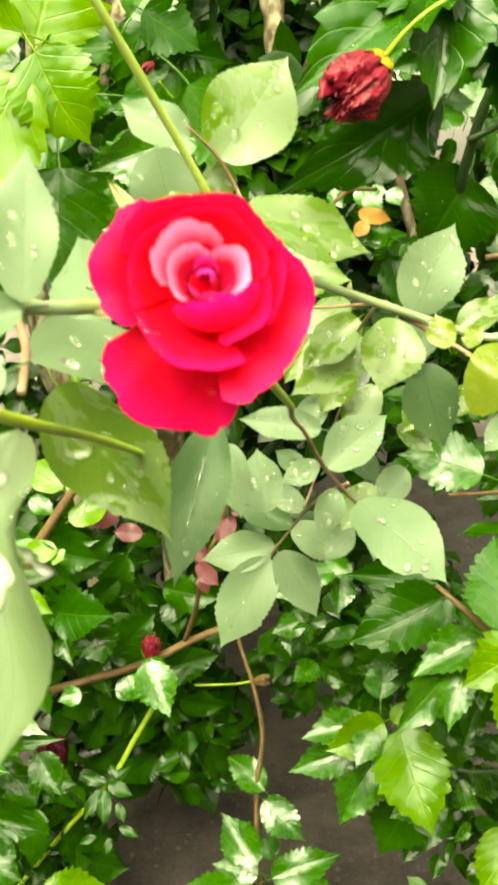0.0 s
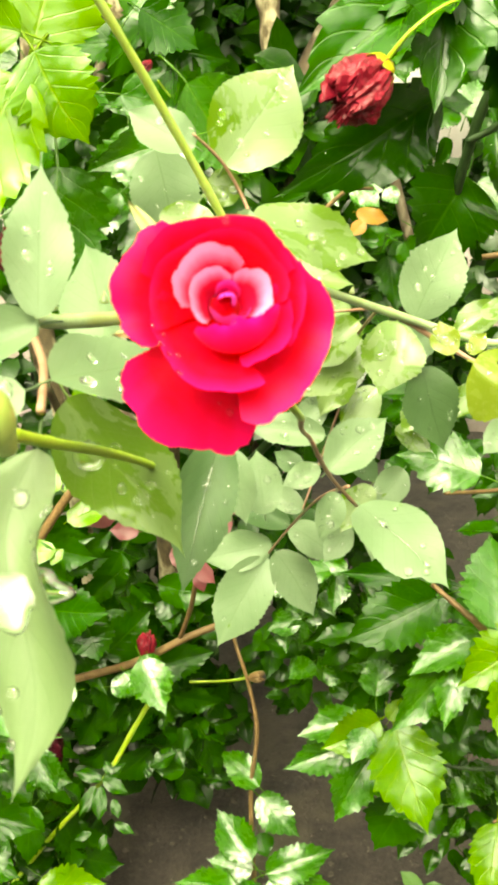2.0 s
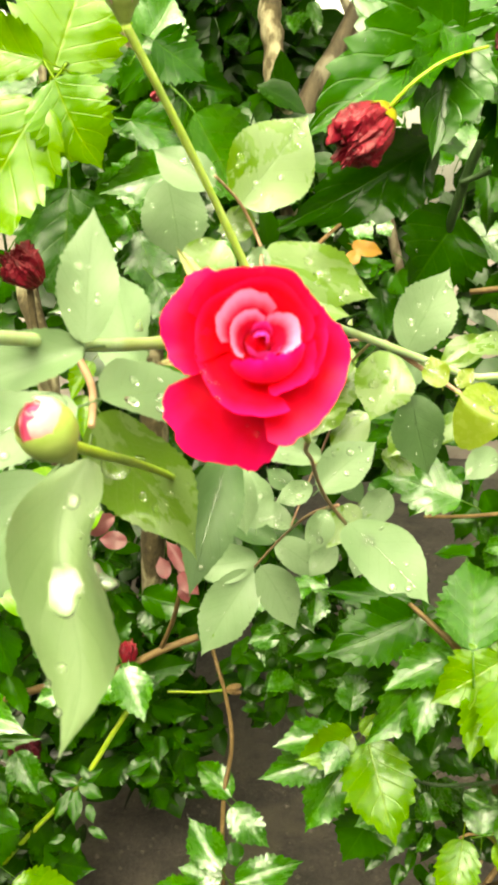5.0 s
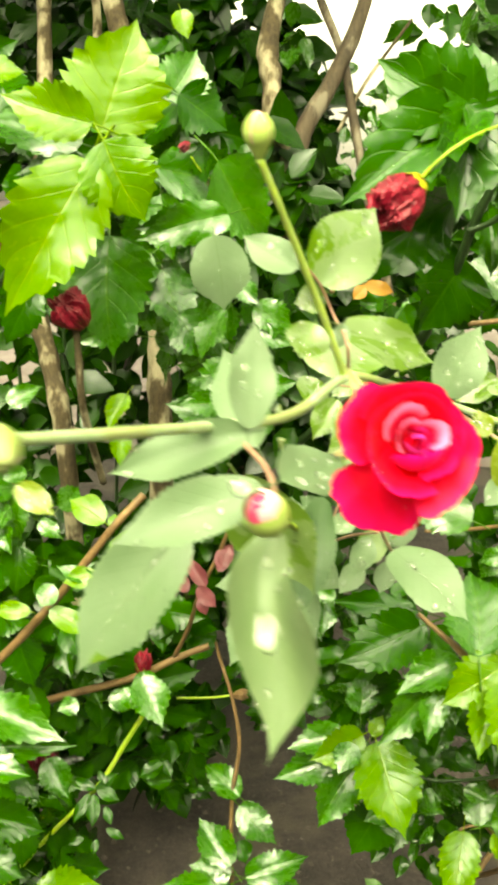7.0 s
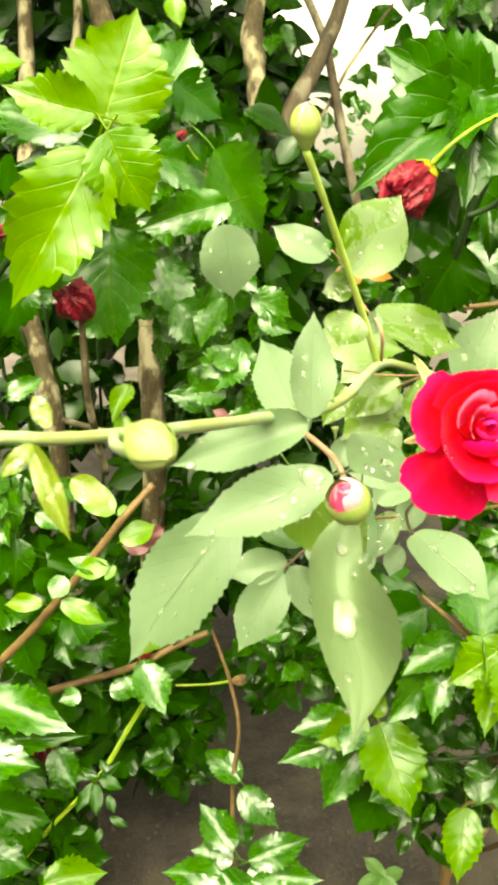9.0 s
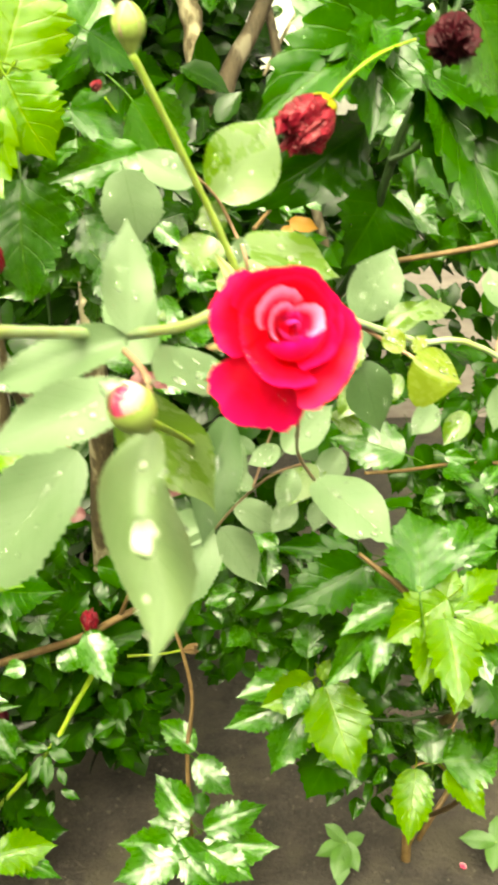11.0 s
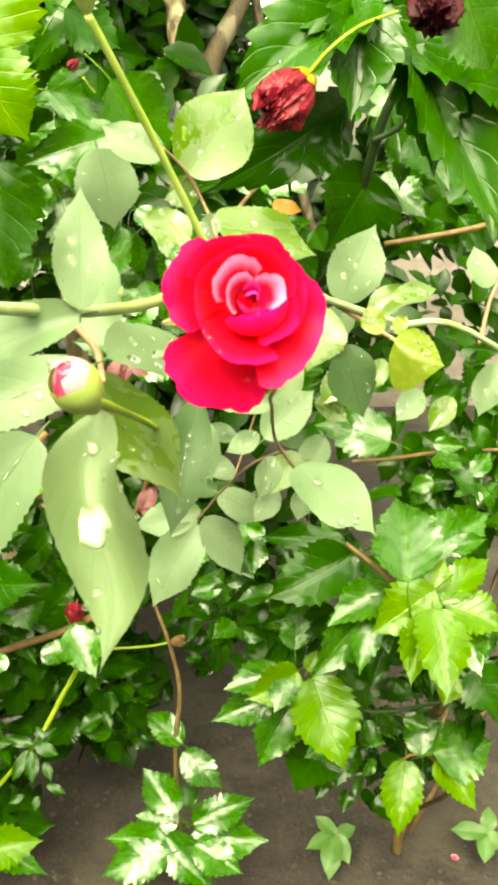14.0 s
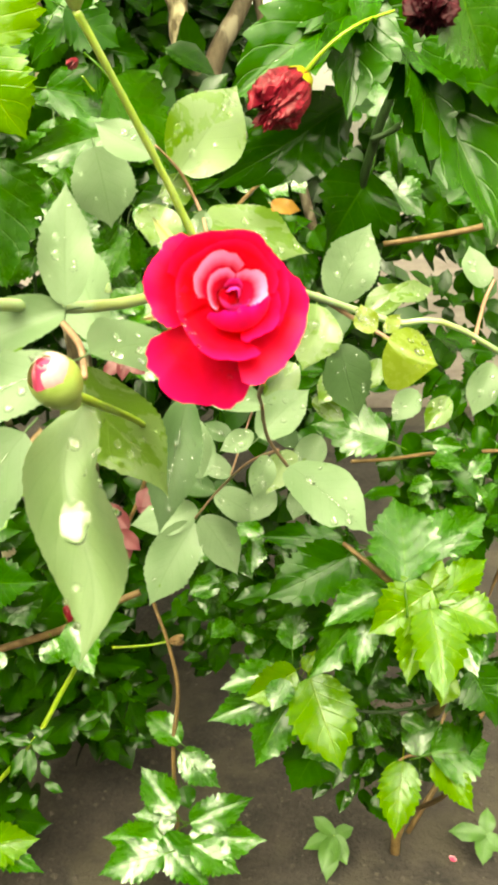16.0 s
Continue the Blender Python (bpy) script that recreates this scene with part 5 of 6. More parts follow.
leaf(hibiscus_low, HMID, (0.200, 1.177, 0.581), (0.139, 1.117, 0.497), 0.076, (0.00, -0.82, 0.57), 2)
leaf(hibiscus_low, HOLD, (0.250, 1.187, 0.492), (0.202, 1.141, 0.420), 0.086, (0.00, -0.85, 0.53), 3)
leaf(hibiscus_low, HOLD, (0.294, 1.198, 0.479), (0.269, 1.149, 0.421), 0.055, (0.00, -0.77, 0.64), 4)
leaf(hibiscus_low, HOLD, (0.257, 1.149, 0.660), (0.324, 1.131, 0.639), 0.051, (0.00, -0.77, 0.64), 5)
leaf(hibiscus_low, HYOUNG, (0.211, 1.151, 0.652), (0.231, 1.174, 0.675), 0.025, (0.00, -0.71, 0.71), 0)
leaf(hibiscus_low, HMID, (0.408, 1.160, 0.473), (0.409, 1.218, 0.543), 0.065, (0.00, -0.77, 0.64), 1)
leaf(hibiscus_low, HMID, (0.426, 1.159, 0.476), (0.537, 1.177, 0.483), 0.097, (0.06, -0.67, 0.74), 2)
leaf(hibiscus_low, HYOUNG, (0.376, 1.144, 0.478), (0.349, 1.054, 0.410), 0.067, (-0.15, -0.57, 0.81), 3)
leaf(hibiscus_low, HYOUNG, (0.429, 1.154, 0.465), (0.488, 1.095, 0.412), 0.055, (0.06, -0.64, 0.77), 4)
leaf(hibiscus_low, HYOUNG, (0.410, 1.087, 0.685), (0.395, 1.054, 0.652), 0.041, (0.00, -0.71, 0.71), 5)
leaf(hibiscus_low, HOLD, (0.460, 1.127, 0.663), (0.496, 1.088, 0.607), 0.079, (0.00, -0.82, 0.57), 0)
leaf(hibiscus_low, HOLD, (0.301, 1.179, 0.615), (0.306, 1.150, 0.573), 0.053, (0.00, -0.82, 0.57), 1)
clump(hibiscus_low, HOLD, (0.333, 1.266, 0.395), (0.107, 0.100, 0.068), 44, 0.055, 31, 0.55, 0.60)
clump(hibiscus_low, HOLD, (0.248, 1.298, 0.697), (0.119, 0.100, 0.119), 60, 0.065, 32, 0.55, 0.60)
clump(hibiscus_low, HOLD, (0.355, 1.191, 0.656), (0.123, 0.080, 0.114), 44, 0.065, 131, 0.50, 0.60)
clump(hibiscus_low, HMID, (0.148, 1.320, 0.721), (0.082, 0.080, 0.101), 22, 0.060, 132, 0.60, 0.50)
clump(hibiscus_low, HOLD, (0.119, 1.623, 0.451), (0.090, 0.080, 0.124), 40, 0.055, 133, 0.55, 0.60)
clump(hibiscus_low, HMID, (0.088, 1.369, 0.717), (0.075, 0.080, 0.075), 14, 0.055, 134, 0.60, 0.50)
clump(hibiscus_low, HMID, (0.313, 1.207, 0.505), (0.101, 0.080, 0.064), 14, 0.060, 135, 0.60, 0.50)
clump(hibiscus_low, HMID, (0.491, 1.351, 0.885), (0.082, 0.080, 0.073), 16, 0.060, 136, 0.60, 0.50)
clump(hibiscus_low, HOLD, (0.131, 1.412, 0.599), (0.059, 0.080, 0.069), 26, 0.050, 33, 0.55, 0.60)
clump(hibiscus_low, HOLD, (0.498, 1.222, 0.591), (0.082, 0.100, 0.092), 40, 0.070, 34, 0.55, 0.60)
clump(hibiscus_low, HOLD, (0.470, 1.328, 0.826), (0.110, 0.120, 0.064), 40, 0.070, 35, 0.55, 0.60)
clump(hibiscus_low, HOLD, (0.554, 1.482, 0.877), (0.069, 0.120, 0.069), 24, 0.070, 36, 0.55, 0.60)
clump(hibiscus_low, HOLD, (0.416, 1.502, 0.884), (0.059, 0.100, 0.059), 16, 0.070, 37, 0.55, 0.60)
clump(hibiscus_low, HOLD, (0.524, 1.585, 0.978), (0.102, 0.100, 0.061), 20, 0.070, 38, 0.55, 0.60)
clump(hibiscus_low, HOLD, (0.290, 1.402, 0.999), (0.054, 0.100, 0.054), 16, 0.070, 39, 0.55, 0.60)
stem(hibiscus_low, "branch", MAT_TWIG, [(0.470, 1.420, 0.020, 0.0040), (0.750, 1.800, 0.400, 0.0038), (0.675, 1.478, 0.874, 0.0037), (0.584, 1.447, 0.880, 0.0035), (0.473, 1.421, 0.890, 0.0033), (0.373, 1.372, 0.901, 0.0032), (0.295, 1.314, 0.924, 0.0030)], 8)
stem(hibiscus_low, "branch", MAT_TWIG, [(0.500, 1.450, 0.020, 0.0060), (0.850, 1.700, 0.500, 0.0057), (0.800, 1.650, 1.100, 0.0053), (0.575, 1.374, 1.314, 0.0050), (0.462, 1.312, 1.292, 0.0047), (0.390, 1.313, 1.276, 0.0043), (0.320, 1.326, 1.261, 0.0040)], 8)

# ---- the hibiscus sprig that rises from the soil ----
hibiscus_sprig = thing("hibiscus_sprig", (0.03, 1.45, 0.0), "thin brown hibiscus sprig with glossy wet green leaves", "sprig")
stem(hibiscus_sprig, "branch", MAT_TWIG, [(0.030, 1.470, -0.020, 0.0055), (0.031, 1.363, 0.081, 0.0051), (0.025, 1.362, 0.153, 0.0048), (0.019, 1.406, 0.302, 0.0044), (0.029, 1.446, 0.398, 0.0041), (0.013, 1.481, 0.475, 0.0037), (-0.011, 1.520, 0.532, 0.0034), (-0.024, 1.637, 0.514, 0.0030)], 8)
stem(hibiscus_sprig, "branch", MAT_STALK_GREEN, [(-0.092, 1.499, 0.463, 0.0022), (-0.029, 1.494, 0.469, 0.0022), (0.013, 1.485, 0.483, 0.0022)], 6)
wilted_flower(hibiscus_sprig, (0.016, 1.484, 0.483), (0.036, 1.475, 0.493), 0.018, MAT_TWIG, "dry brown seed pod", False, 7)
# Plain green blades, turned so that their wet gloss shows white sky.
leaf(hibiscus_sprig, HMID, (0.033, 1.399, 0.317), (-0.041, 1.457, 0.351), 0.055, (-0.13, -0.63, 0.77), 2)
leaf(hibiscus_sprig, HMID, (0.033, 1.393, 0.302), (0.103, 1.336, 0.267), 0.062, (-0.13, -0.63, 0.77), 3)
leaf(hibiscus_sprig, HMID, (0.021, 1.334, 0.214), (-0.044, 1.408, 0.263), 0.066, (-0.13, -0.63, 0.77), 4)
leaf(hibiscus_sprig, HMID, (0.047, 1.308, 0.211), (0.165, 1.330, 0.249), 0.065, (-0.13, -0.63, 0.77), 5)
leaf(hibiscus_sprig, HMID, (0.041, 1.294, 0.178), (0.187, 1.280, 0.191), 0.076, (-0.13, -0.63, 0.77), 0)
leaf(hibiscus_sprig, HMID, (0.000, 1.299, 0.177), (-0.117, 1.322, 0.176), 0.059, (-0.13, -0.63, 0.77), 1)
leaf(hibiscus_sprig, HMID, (-0.001, 1.304, 0.189), (0.081, 1.225, 0.138), 0.071, (-0.13, -0.63, 0.77), 2)
leaf(hibiscus_sprig, HMID, (-0.001, 1.276, 0.174), (-0.121, 1.253, 0.157), 0.075, (0.00, -0.62, 0.79), 3)
leaf(hibiscus_sprig, HOLD, (0.035, 1.367, 0.243), (0.049, 1.341, 0.212), 0.041, (0.00, -0.77, 0.64), 4)
leaf(hibiscus_sprig, HMID, (0.050, 1.278, 0.193), (0.136, 1.232, 0.165), 0.067, (0.00, -0.53, 0.85), 5)
leaf(hibiscus_sprig, HMID, (0.023, 1.351, 0.178), (-0.060, 1.371, 0.180), 0.059, (-0.13, -0.63, 0.77), 0)
puddle(leaflet_big, 0.20, 0.44, 0.0115)

# ---- the twiggy shrub with small round leaves ----
twiggy_shrub = thing("twiggy_shrub", (-0.50, 1.10, 0.0), "twiggy shrub with brown branches and small yellow-green leaves", "shrub")
stem(twiggy_shrub, "branch", MAT_TWIG, [(-0.500, 1.100, -0.020, 0.0070), (-0.480, 1.120, 0.300, 0.0066), (-0.379, 0.993, 0.794, 0.0063), (-0.331, 0.974, 0.865, 0.0059), (-0.279, 0.963, 0.931, 0.0056), (-0.223, 0.956, 1.008, 0.0052), (-0.170, 0.951, 1.088, 0.0049), (-0.135, 0.963, 1.127, 0.0045)], 8, label="light brown branch")
leaf(twiggy_shrub, ROUND, (-0.180, 0.963, 1.089), (-0.225, 0.984, 1.110), 0.036, (0.00, -0.71, 0.71), 2)
leaf(twiggy_shrub, ROUND, (-0.173, 0.950, 1.058), (-0.132, 0.967, 1.075), 0.031, (0.00, -0.71, 0.71), 2)
leaf(twiggy_shrub, ROUND, (-0.185, 0.940, 1.030), (-0.227, 0.934, 1.024), 0.027, (0.00, -0.71, 0.71), 2)
leaf(twiggy_shrub, ROUND, (-0.263, 0.929, 0.985), (-0.309, 0.929, 0.985), 0.023, (0.00, -0.71, 0.71), 2)
leaf(twiggy_shrub, ROUND, (-0.242, 0.929, 0.989), (-0.189, 0.911, 0.972), 0.028, (0.00, -0.71, 0.71), 2)
leaf(twiggy_shrub, ROUND, (-0.238, 0.939, 1.017), (-0.252, 0.920, 0.998), 0.027, (0.00, -0.71, 0.71), 1)
leaf(twiggy_shrub, ROUND, (-0.188, 0.939, 1.026), (-0.178, 0.934, 1.022), 0.020, (0.00, -0.71, 0.71), 2)
leaf(twiggy_shrub, ROUND, (-0.169, 0.960, 1.083), (-0.170, 0.973, 1.097), 0.017, (0.00, -0.71, 0.71), 2)
leaf(twiggy_shrub, ROUND, (-0.185, 0.937, 1.023), (-0.236, 0.951, 1.037), 0.020, (0.00, -0.71, 0.71), 1)
stem(twiggy_shrub, "branch", MAT_TWIG, [(-0.620, 1.750, 0.300, 0.0080), (-0.447, 1.370, 0.504, 0.0077), (-0.384, 1.343, 0.533, 0.0073), (-0.291, 1.419, 0.520, 0.0070), (-0.175, 1.416, 0.561, 0.0067), (-0.089, 1.416, 0.610, 0.0063), (-0.038, 1.424, 0.629, 0.0060)], 8, label="brown branch with a red seed pod")
wilted_flower(twiggy_shrub, (-0.155, 1.402, 0.578), (-0.152, 1.407, 0.618), 0.026, MAT_WILT, "small dried red flower", False, 9)
stem(twiggy_shrub, "branch", MAT_STALK_GREEN, [(-0.137, 1.408, 0.518, 0.0045), (-0.180, 1.392, 0.443, 0.0044), (-0.232, 1.362, 0.360, 0.0043), (-0.342, 1.357, 0.220, 0.0041), (-0.500, 1.300, 0.020, 0.0040)], 8)
leaf(twiggy_shrub, ROUND, (-0.230, 1.346, 0.374), (-0.280, 1.357, 0.383), 0.021, (0.00, -0.64, 0.77), 0)
leaf(twiggy_shrub, ROUND, (-0.228, 1.345, 0.374), (-0.186, 1.332, 0.363), 0.024, (0.00, -0.64, 0.77), 0)
leaf(twiggy_shrub, ROUND, (-0.232, 1.342, 0.365), (-0.231, 1.299, 0.329), 0.025, (0.00, -0.64, 0.77), 0)
leaf(twiggy_shrub, ROUND, (-0.230, 1.344, 0.370), (-0.192, 1.371, 0.393), 0.018, (0.00, -0.64, 0.77), 0)
leaf(twiggy_shrub, ROUND, (-0.240, 1.343, 0.365), (-0.266, 1.304, 0.333), 0.020, (0.00, -0.64, 0.77), 0)
leaf(twiggy_shrub, ROUND, (-0.215, 1.348, 0.383), (-0.228, 1.367, 0.399), 0.015, (0.00, -0.64, 0.77), 0)
leaf(twiggy_shrub, ROUND, (-0.208, 1.316, 0.311), (-0.174, 1.303, 0.301), 0.016, (0.00, -0.64, 0.77), 0)
leaf(twiggy_shrub, ROUND, (-0.211, 1.332, 0.347), (-0.199, 1.308, 0.327), 0.017, (0.00, -0.64, 0.77), 0)
leaf(twiggy_shrub, ROUND, (-0.247, 1.312, 0.293), (-0.276, 1.303, 0.285), 0.014, (0.00, -0.64, 0.77), 0)
leaf(twiggy_shrub, ROUND, (-0.223, 1.309, 0.293), (-0.230, 1.289, 0.275), 0.014, (0.00, -0.64, 0.77), 0)
leaf(twiggy_shrub, REDDISH, (-0.052, 1.279, 0.830), (-0.077, 1.297, 0.861), 0.025, (0.00, -0.87, 0.50), 2)
leaf(twiggy_shrub, REDDISH, (-0.036, 1.291, 0.861), (-0.010, 1.310, 0.893), 0.028, (0.00, -0.87, 0.50), 3)
leaf(twiggy_shrub, REDDISH, (-0.033, 1.288, 0.853), (-0.018, 1.303, 0.878), 0.021, (0.00, -0.87, 0.50), 4)
leaf(twiggy_shrub, REDDISH, (-0.144, 1.293, 0.869), (-0.187, 1.294, 0.871), 0.028, (0.00, -0.87, 0.50), 5)
leaf(twiggy_shrub, REDDISH, (-0.083, 1.275, 0.821), (-0.095, 1.291, 0.849), 0.023, (0.00, -0.87, 0.50), 0)
leaf(twiggy_shrub, REDDISH, (-0.065, 1.278, 0.829), (-0.033, 1.263, 0.802), 0.026, (0.00, -0.87, 0.50), 1)
leaf(twiggy_shrub, REDDISH, (-0.053, 1.280, 0.833), (-0.088, 1.302, 0.871), 0.023, (0.00, -0.87, 0.50), 2)
leaf(twiggy_shrub, REDDISH, (-0.060, 1.272, 0.814), (-0.049, 1.258, 0.790), 0.020, (0.00, -0.87, 0.50), 3)
leaf(twiggy_shrub, REDDISH, (-0.030, 1.230, 0.894), (-0.019, 1.245, 0.920), 0.025, (0.00, -0.87, 0.50), 4)
leaf(twiggy_shrub, REDDISH, (-0.016, 1.306, 0.895), (0.010, 1.315, 0.911), 0.020, (0.00, -0.87, 0.50), 5)
stem(twiggy_shrub, "branch", MAT_TWIG, [(-0.099, 1.416, 0.610, 0.0040), (-0.076, 1.366, 0.700, 0.0037), (-0.060, 1.319, 0.798, 0.0035), (-0.034, 1.307, 0.871, 0.0033), (-0.018, 1.289, 0.935, 0.0030)], 8)
leaf(twiggy_shrub, REDDISH, (-0.045, 1.033, 1.188), (-0.072, 1.023, 1.169), 0.017, (0.00, -0.87, 0.50), 0)
leaf(twiggy_shrub, REDDISH, (-0.045, 1.033, 1.188), (-0.020, 1.023, 1.171), 0.018, (0.00, -0.87, 0.50), 1)
leaf(twiggy_shrub, REDDISH, (-0.045, 1.033, 1.188), (-0.048, 1.019, 1.164), 0.015, (0.00, -0.87, 0.50), 2)
leaf(twiggy_shrub, REDDISH, (-0.045, 1.033, 1.186), (-0.065, 1.038, 1.195), 0.014, (0.00, -0.87, 0.50), 3)
leaf(twiggy_shrub, REDDISH, (-0.123, 0.988, 1.057), (-0.160, 0.978, 1.038), 0.023, (0.00, -0.87, 0.50), 4)
leaf(twiggy_shrub, HOLD, (-0.264, 1.425, 0.648), (-0.211, 1.375, 0.603), 0.065, (0.00, -0.67, 0.74), 5)
leaf(twiggy_shrub, HMID, (-0.211, 1.373, 0.543), (-0.154, 1.374, 0.544), 0.043, (0.00, -0.67, 0.74), 0)
leaf(twiggy_shrub, HMID, (-0.257, 1.325, 0.569), (-0.294, 1.316, 0.561), 0.033, (0.00, -0.67, 0.74), 1)
leaf(twiggy_shrub, HMID, (-0.151, 1.389, 0.596), (-0.133, 1.331, 0.544), 0.047, (0.00, -0.67, 0.74), 2)
leaf(twiggy_shrub, HOLD, (-0.241, 1.363, 0.668), (-0.219, 1.320, 0.630), 0.075, (0.00, -0.67, 0.74), 3)
leaf(twiggy_shrub, HMID, (-0.153, 1.336, 0.620), (-0.112, 1.274, 0.563), 0.066, (0.00, -0.67, 0.74), 4)
leaf(twiggy_shrub, HMID, (-0.181, 1.331, 0.600), (-0.156, 1.303, 0.575), 0.037, (0.00, -0.67, 0.74), 5)

# ---- the hibiscus at the near left ----
hibiscus_near = thing("hibiscus_shrub", (-0.42, 1.2, 0.0), "hibiscus shrub with pale shining leaves near the soil", "shrub", "hibiscus shrubs")
stem(hibiscus_near, "branch", MAT_HIB_STEM, [(-0.420, 1.200, -0.020, 0.0080), (-0.420, 1.200, 0.300, 0.0060), (-0.401, 1.076, 0.673, 0.0040)], 8)
leaf(hibiscus_near, HMID, (-0.384, 1.081, 0.742), (-0.237, 1.023, 0.729), 0.069, (-0.13, -0.53, 0.84), 0)
leaf(hibiscus_near, HMID, (-0.397, 1.060, 0.686), (-0.225, 1.063, 0.690), 0.046, (0.00, -0.77, 0.64), 1)
leaf(hibiscus_near, HMID, (-0.393, 1.037, 0.685), (-0.286, 1.010, 0.685), 0.075, (-0.13, -0.53, 0.84), 2)
leaf(hibiscus_near, HOLD, (-0.331, 1.125, 0.593), (-0.286, 1.092, 0.569), 0.039, (0.00, -0.57, 0.82), 3)
leaf(hibiscus_near, HMID, (-0.281, 1.128, 0.612), (-0.244, 1.093, 0.569), 0.048, (0.00, -0.77, 0.64), 4)
leaf(hibiscus_near, HOLD, (-0.388, 1.144, 0.490), (-0.283, 1.128, 0.472), 0.065, (0.00, -0.77, 0.64), 5)
leaf(hibiscus_near, HOLD, (-0.404, 1.161, 0.394), (-0.320, 1.136, 0.373), 0.065, (0.00, -0.64, 0.77), 0)
leaf(hibiscus_near, HYOUNG, (-0.309, 1.170, 0.302), (-0.202, 1.183, 0.315), 0.069, (0.00, -0.71, 0.71), 1)
leaf(hibiscus_near, HMID, (-0.303, 1.196, 0.312), (-0.194, 1.151, 0.274), 0.049, (0.00, -0.64, 0.77), 2)
leaf(hibiscus_near, HMID, (-0.282, 1.135, 0.574), (-0.230, 1.125, 0.562), 0.040, (0.00, -0.77, 0.64), 3)
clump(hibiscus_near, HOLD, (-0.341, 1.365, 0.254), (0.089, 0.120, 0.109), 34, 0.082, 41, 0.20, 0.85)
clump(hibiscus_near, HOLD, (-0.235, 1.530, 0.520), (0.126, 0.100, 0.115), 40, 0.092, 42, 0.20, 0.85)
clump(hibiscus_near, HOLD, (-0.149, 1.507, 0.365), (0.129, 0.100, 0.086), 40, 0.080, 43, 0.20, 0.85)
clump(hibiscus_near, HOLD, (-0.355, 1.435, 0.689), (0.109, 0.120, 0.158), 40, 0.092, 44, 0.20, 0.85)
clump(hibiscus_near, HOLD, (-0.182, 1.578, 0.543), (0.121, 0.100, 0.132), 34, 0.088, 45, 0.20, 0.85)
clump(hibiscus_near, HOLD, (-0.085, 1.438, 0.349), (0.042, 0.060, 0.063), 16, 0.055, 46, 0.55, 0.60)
clump(hibiscus_near, HMID, (-0.373, 1.456, 0.875), (0.067, 0.100, 0.058), 12, 0.070, 47, 0.55, 0.60)
wilted_flower(hibiscus_near, (-0.330, 1.402, 0.347), (-0.330, 1.398, 0.416), 0.045, MAT_WILT_DARK, "shrivelled dark red hibiscus flower", False, 12)

# ---- weeds on the soil ----
weed = thing("weed", (0.339, 1.414, 0.0), "small soft green weed on the bare soil", "weed", "weeds on the soil")
stem(weed, "stalk", MAT_STALK_GREEN, [(0.339, 1.414, -0.020, 0.0020), (0.339, 1.414, 0.030, 0.0018), (0.339, 1.414, 0.060, 0.0015)], 6)
leaf(weed, WEED, (0.339, 1.414, 0.060), (0.299, 1.448, 0.080), 0.030, (0.00, -0.50, 0.87), 4)
leaf(weed, WEED, (0.339, 1.414, 0.060), (0.273, 1.393, 0.048), 0.032, (0.00, -0.50, 0.87), 5)
leaf(weed, WEED, (0.339, 1.414, 0.060), (0.381, 1.426, 0.067), 0.030, (0.00, -0.50, 0.87), 0)
leaf(weed, WEED, (0.339, 1.414, 0.060), (0.359, 1.364, 0.031), 0.037, (0.00, -0.50, 0.87), 1)
leaf(weed, WEED, (0.339, 1.414, 0.060), (0.307, 1.354, 0.026), 0.039, (0.00, -0.50, 0.87), 2)
leaf(weed, WEED, (0.339, 1.414, 0.060), (0.315, 1.340, 0.017), 0.038, (0.00, -0.50, 0.87), 3)
weed = thing("weed", (0.644, 1.396, 0.0), "small soft green weed on the bare soil", "weed", "weeds on the soil")
stem(weed, "stalk", MAT_STALK_GREEN, [(0.644, 1.396, -0.020, 0.0020), (0.644, 1.396, 0.030, 0.0018), (0.644, 1.396, 0.060, 0.0015)], 6)
leaf(weed, WEED, (0.644, 1.396, 0.060), (0.567, 1.405, 0.066), 0.038, (0.00, -0.50, 0.87), 4)
leaf(weed, WEED, (0.644, 1.396, 0.060), (0.659, 1.443, 0.087), 0.034, (0.00, -0.50, 0.87), 5)
leaf(weed, WEED, (0.644, 1.396, 0.060), (0.626, 1.345, 0.031), 0.038, (0.00, -0.50, 0.87), 0)
leaf(weed, WEED, (0.644, 1.396, 0.060), (0.673, 1.366, 0.043), 0.036, (0.00, -0.50, 0.87), 1)
fallen = thing("fallen_petal", (0.573, 1.381, 0.0), "fallen pink rose petal on the soil", "petal")
bm = petal_bm(((1, 6), (5, 4), (9, 5), (13, 9)), 40, 50, 0.5, 7, 0.0, 10, 8)
bm.transform(Matrix.Translation((0.573, 1.381, 0.004)))
part("petal", bm, MAT_BUD_PINK, fallen)

# ---- trees and hedge behind ----
tree = thing("tree", (-0.15, 2.4, 0.0), "slim brown tree trunk with a forked pale branch", "tree", "trees behind the shrubs")
stem(tree, "trunk", MAT_BARK, [(-0.230, 2.011, -0.014, 0.0260), (-0.100, 1.951, 0.388, 0.0250), (0.024, 1.903, 0.819, 0.0240), (0.085, 1.916, 1.376, 0.0230), (0.055, 1.933, 1.469, 0.0220), (0.042, 1.964, 1.572, 0.0210), (0.034, 1.997, 1.654, 0.0200), (0.084, 2.117, 1.886, 0.0190)], 12)
stem(tree, "branch", MAT_BARK_PALE, [(0.092, 1.987, 1.367, 0.0220), (0.117, 2.028, 1.476, 0.0200), (0.166, 2.059, 1.565, 0.0180), (0.215, 2.098, 1.676, 0.0160), (0.256, 2.151, 1.819, 0.0140)], 10, label="pale brown forked branch")
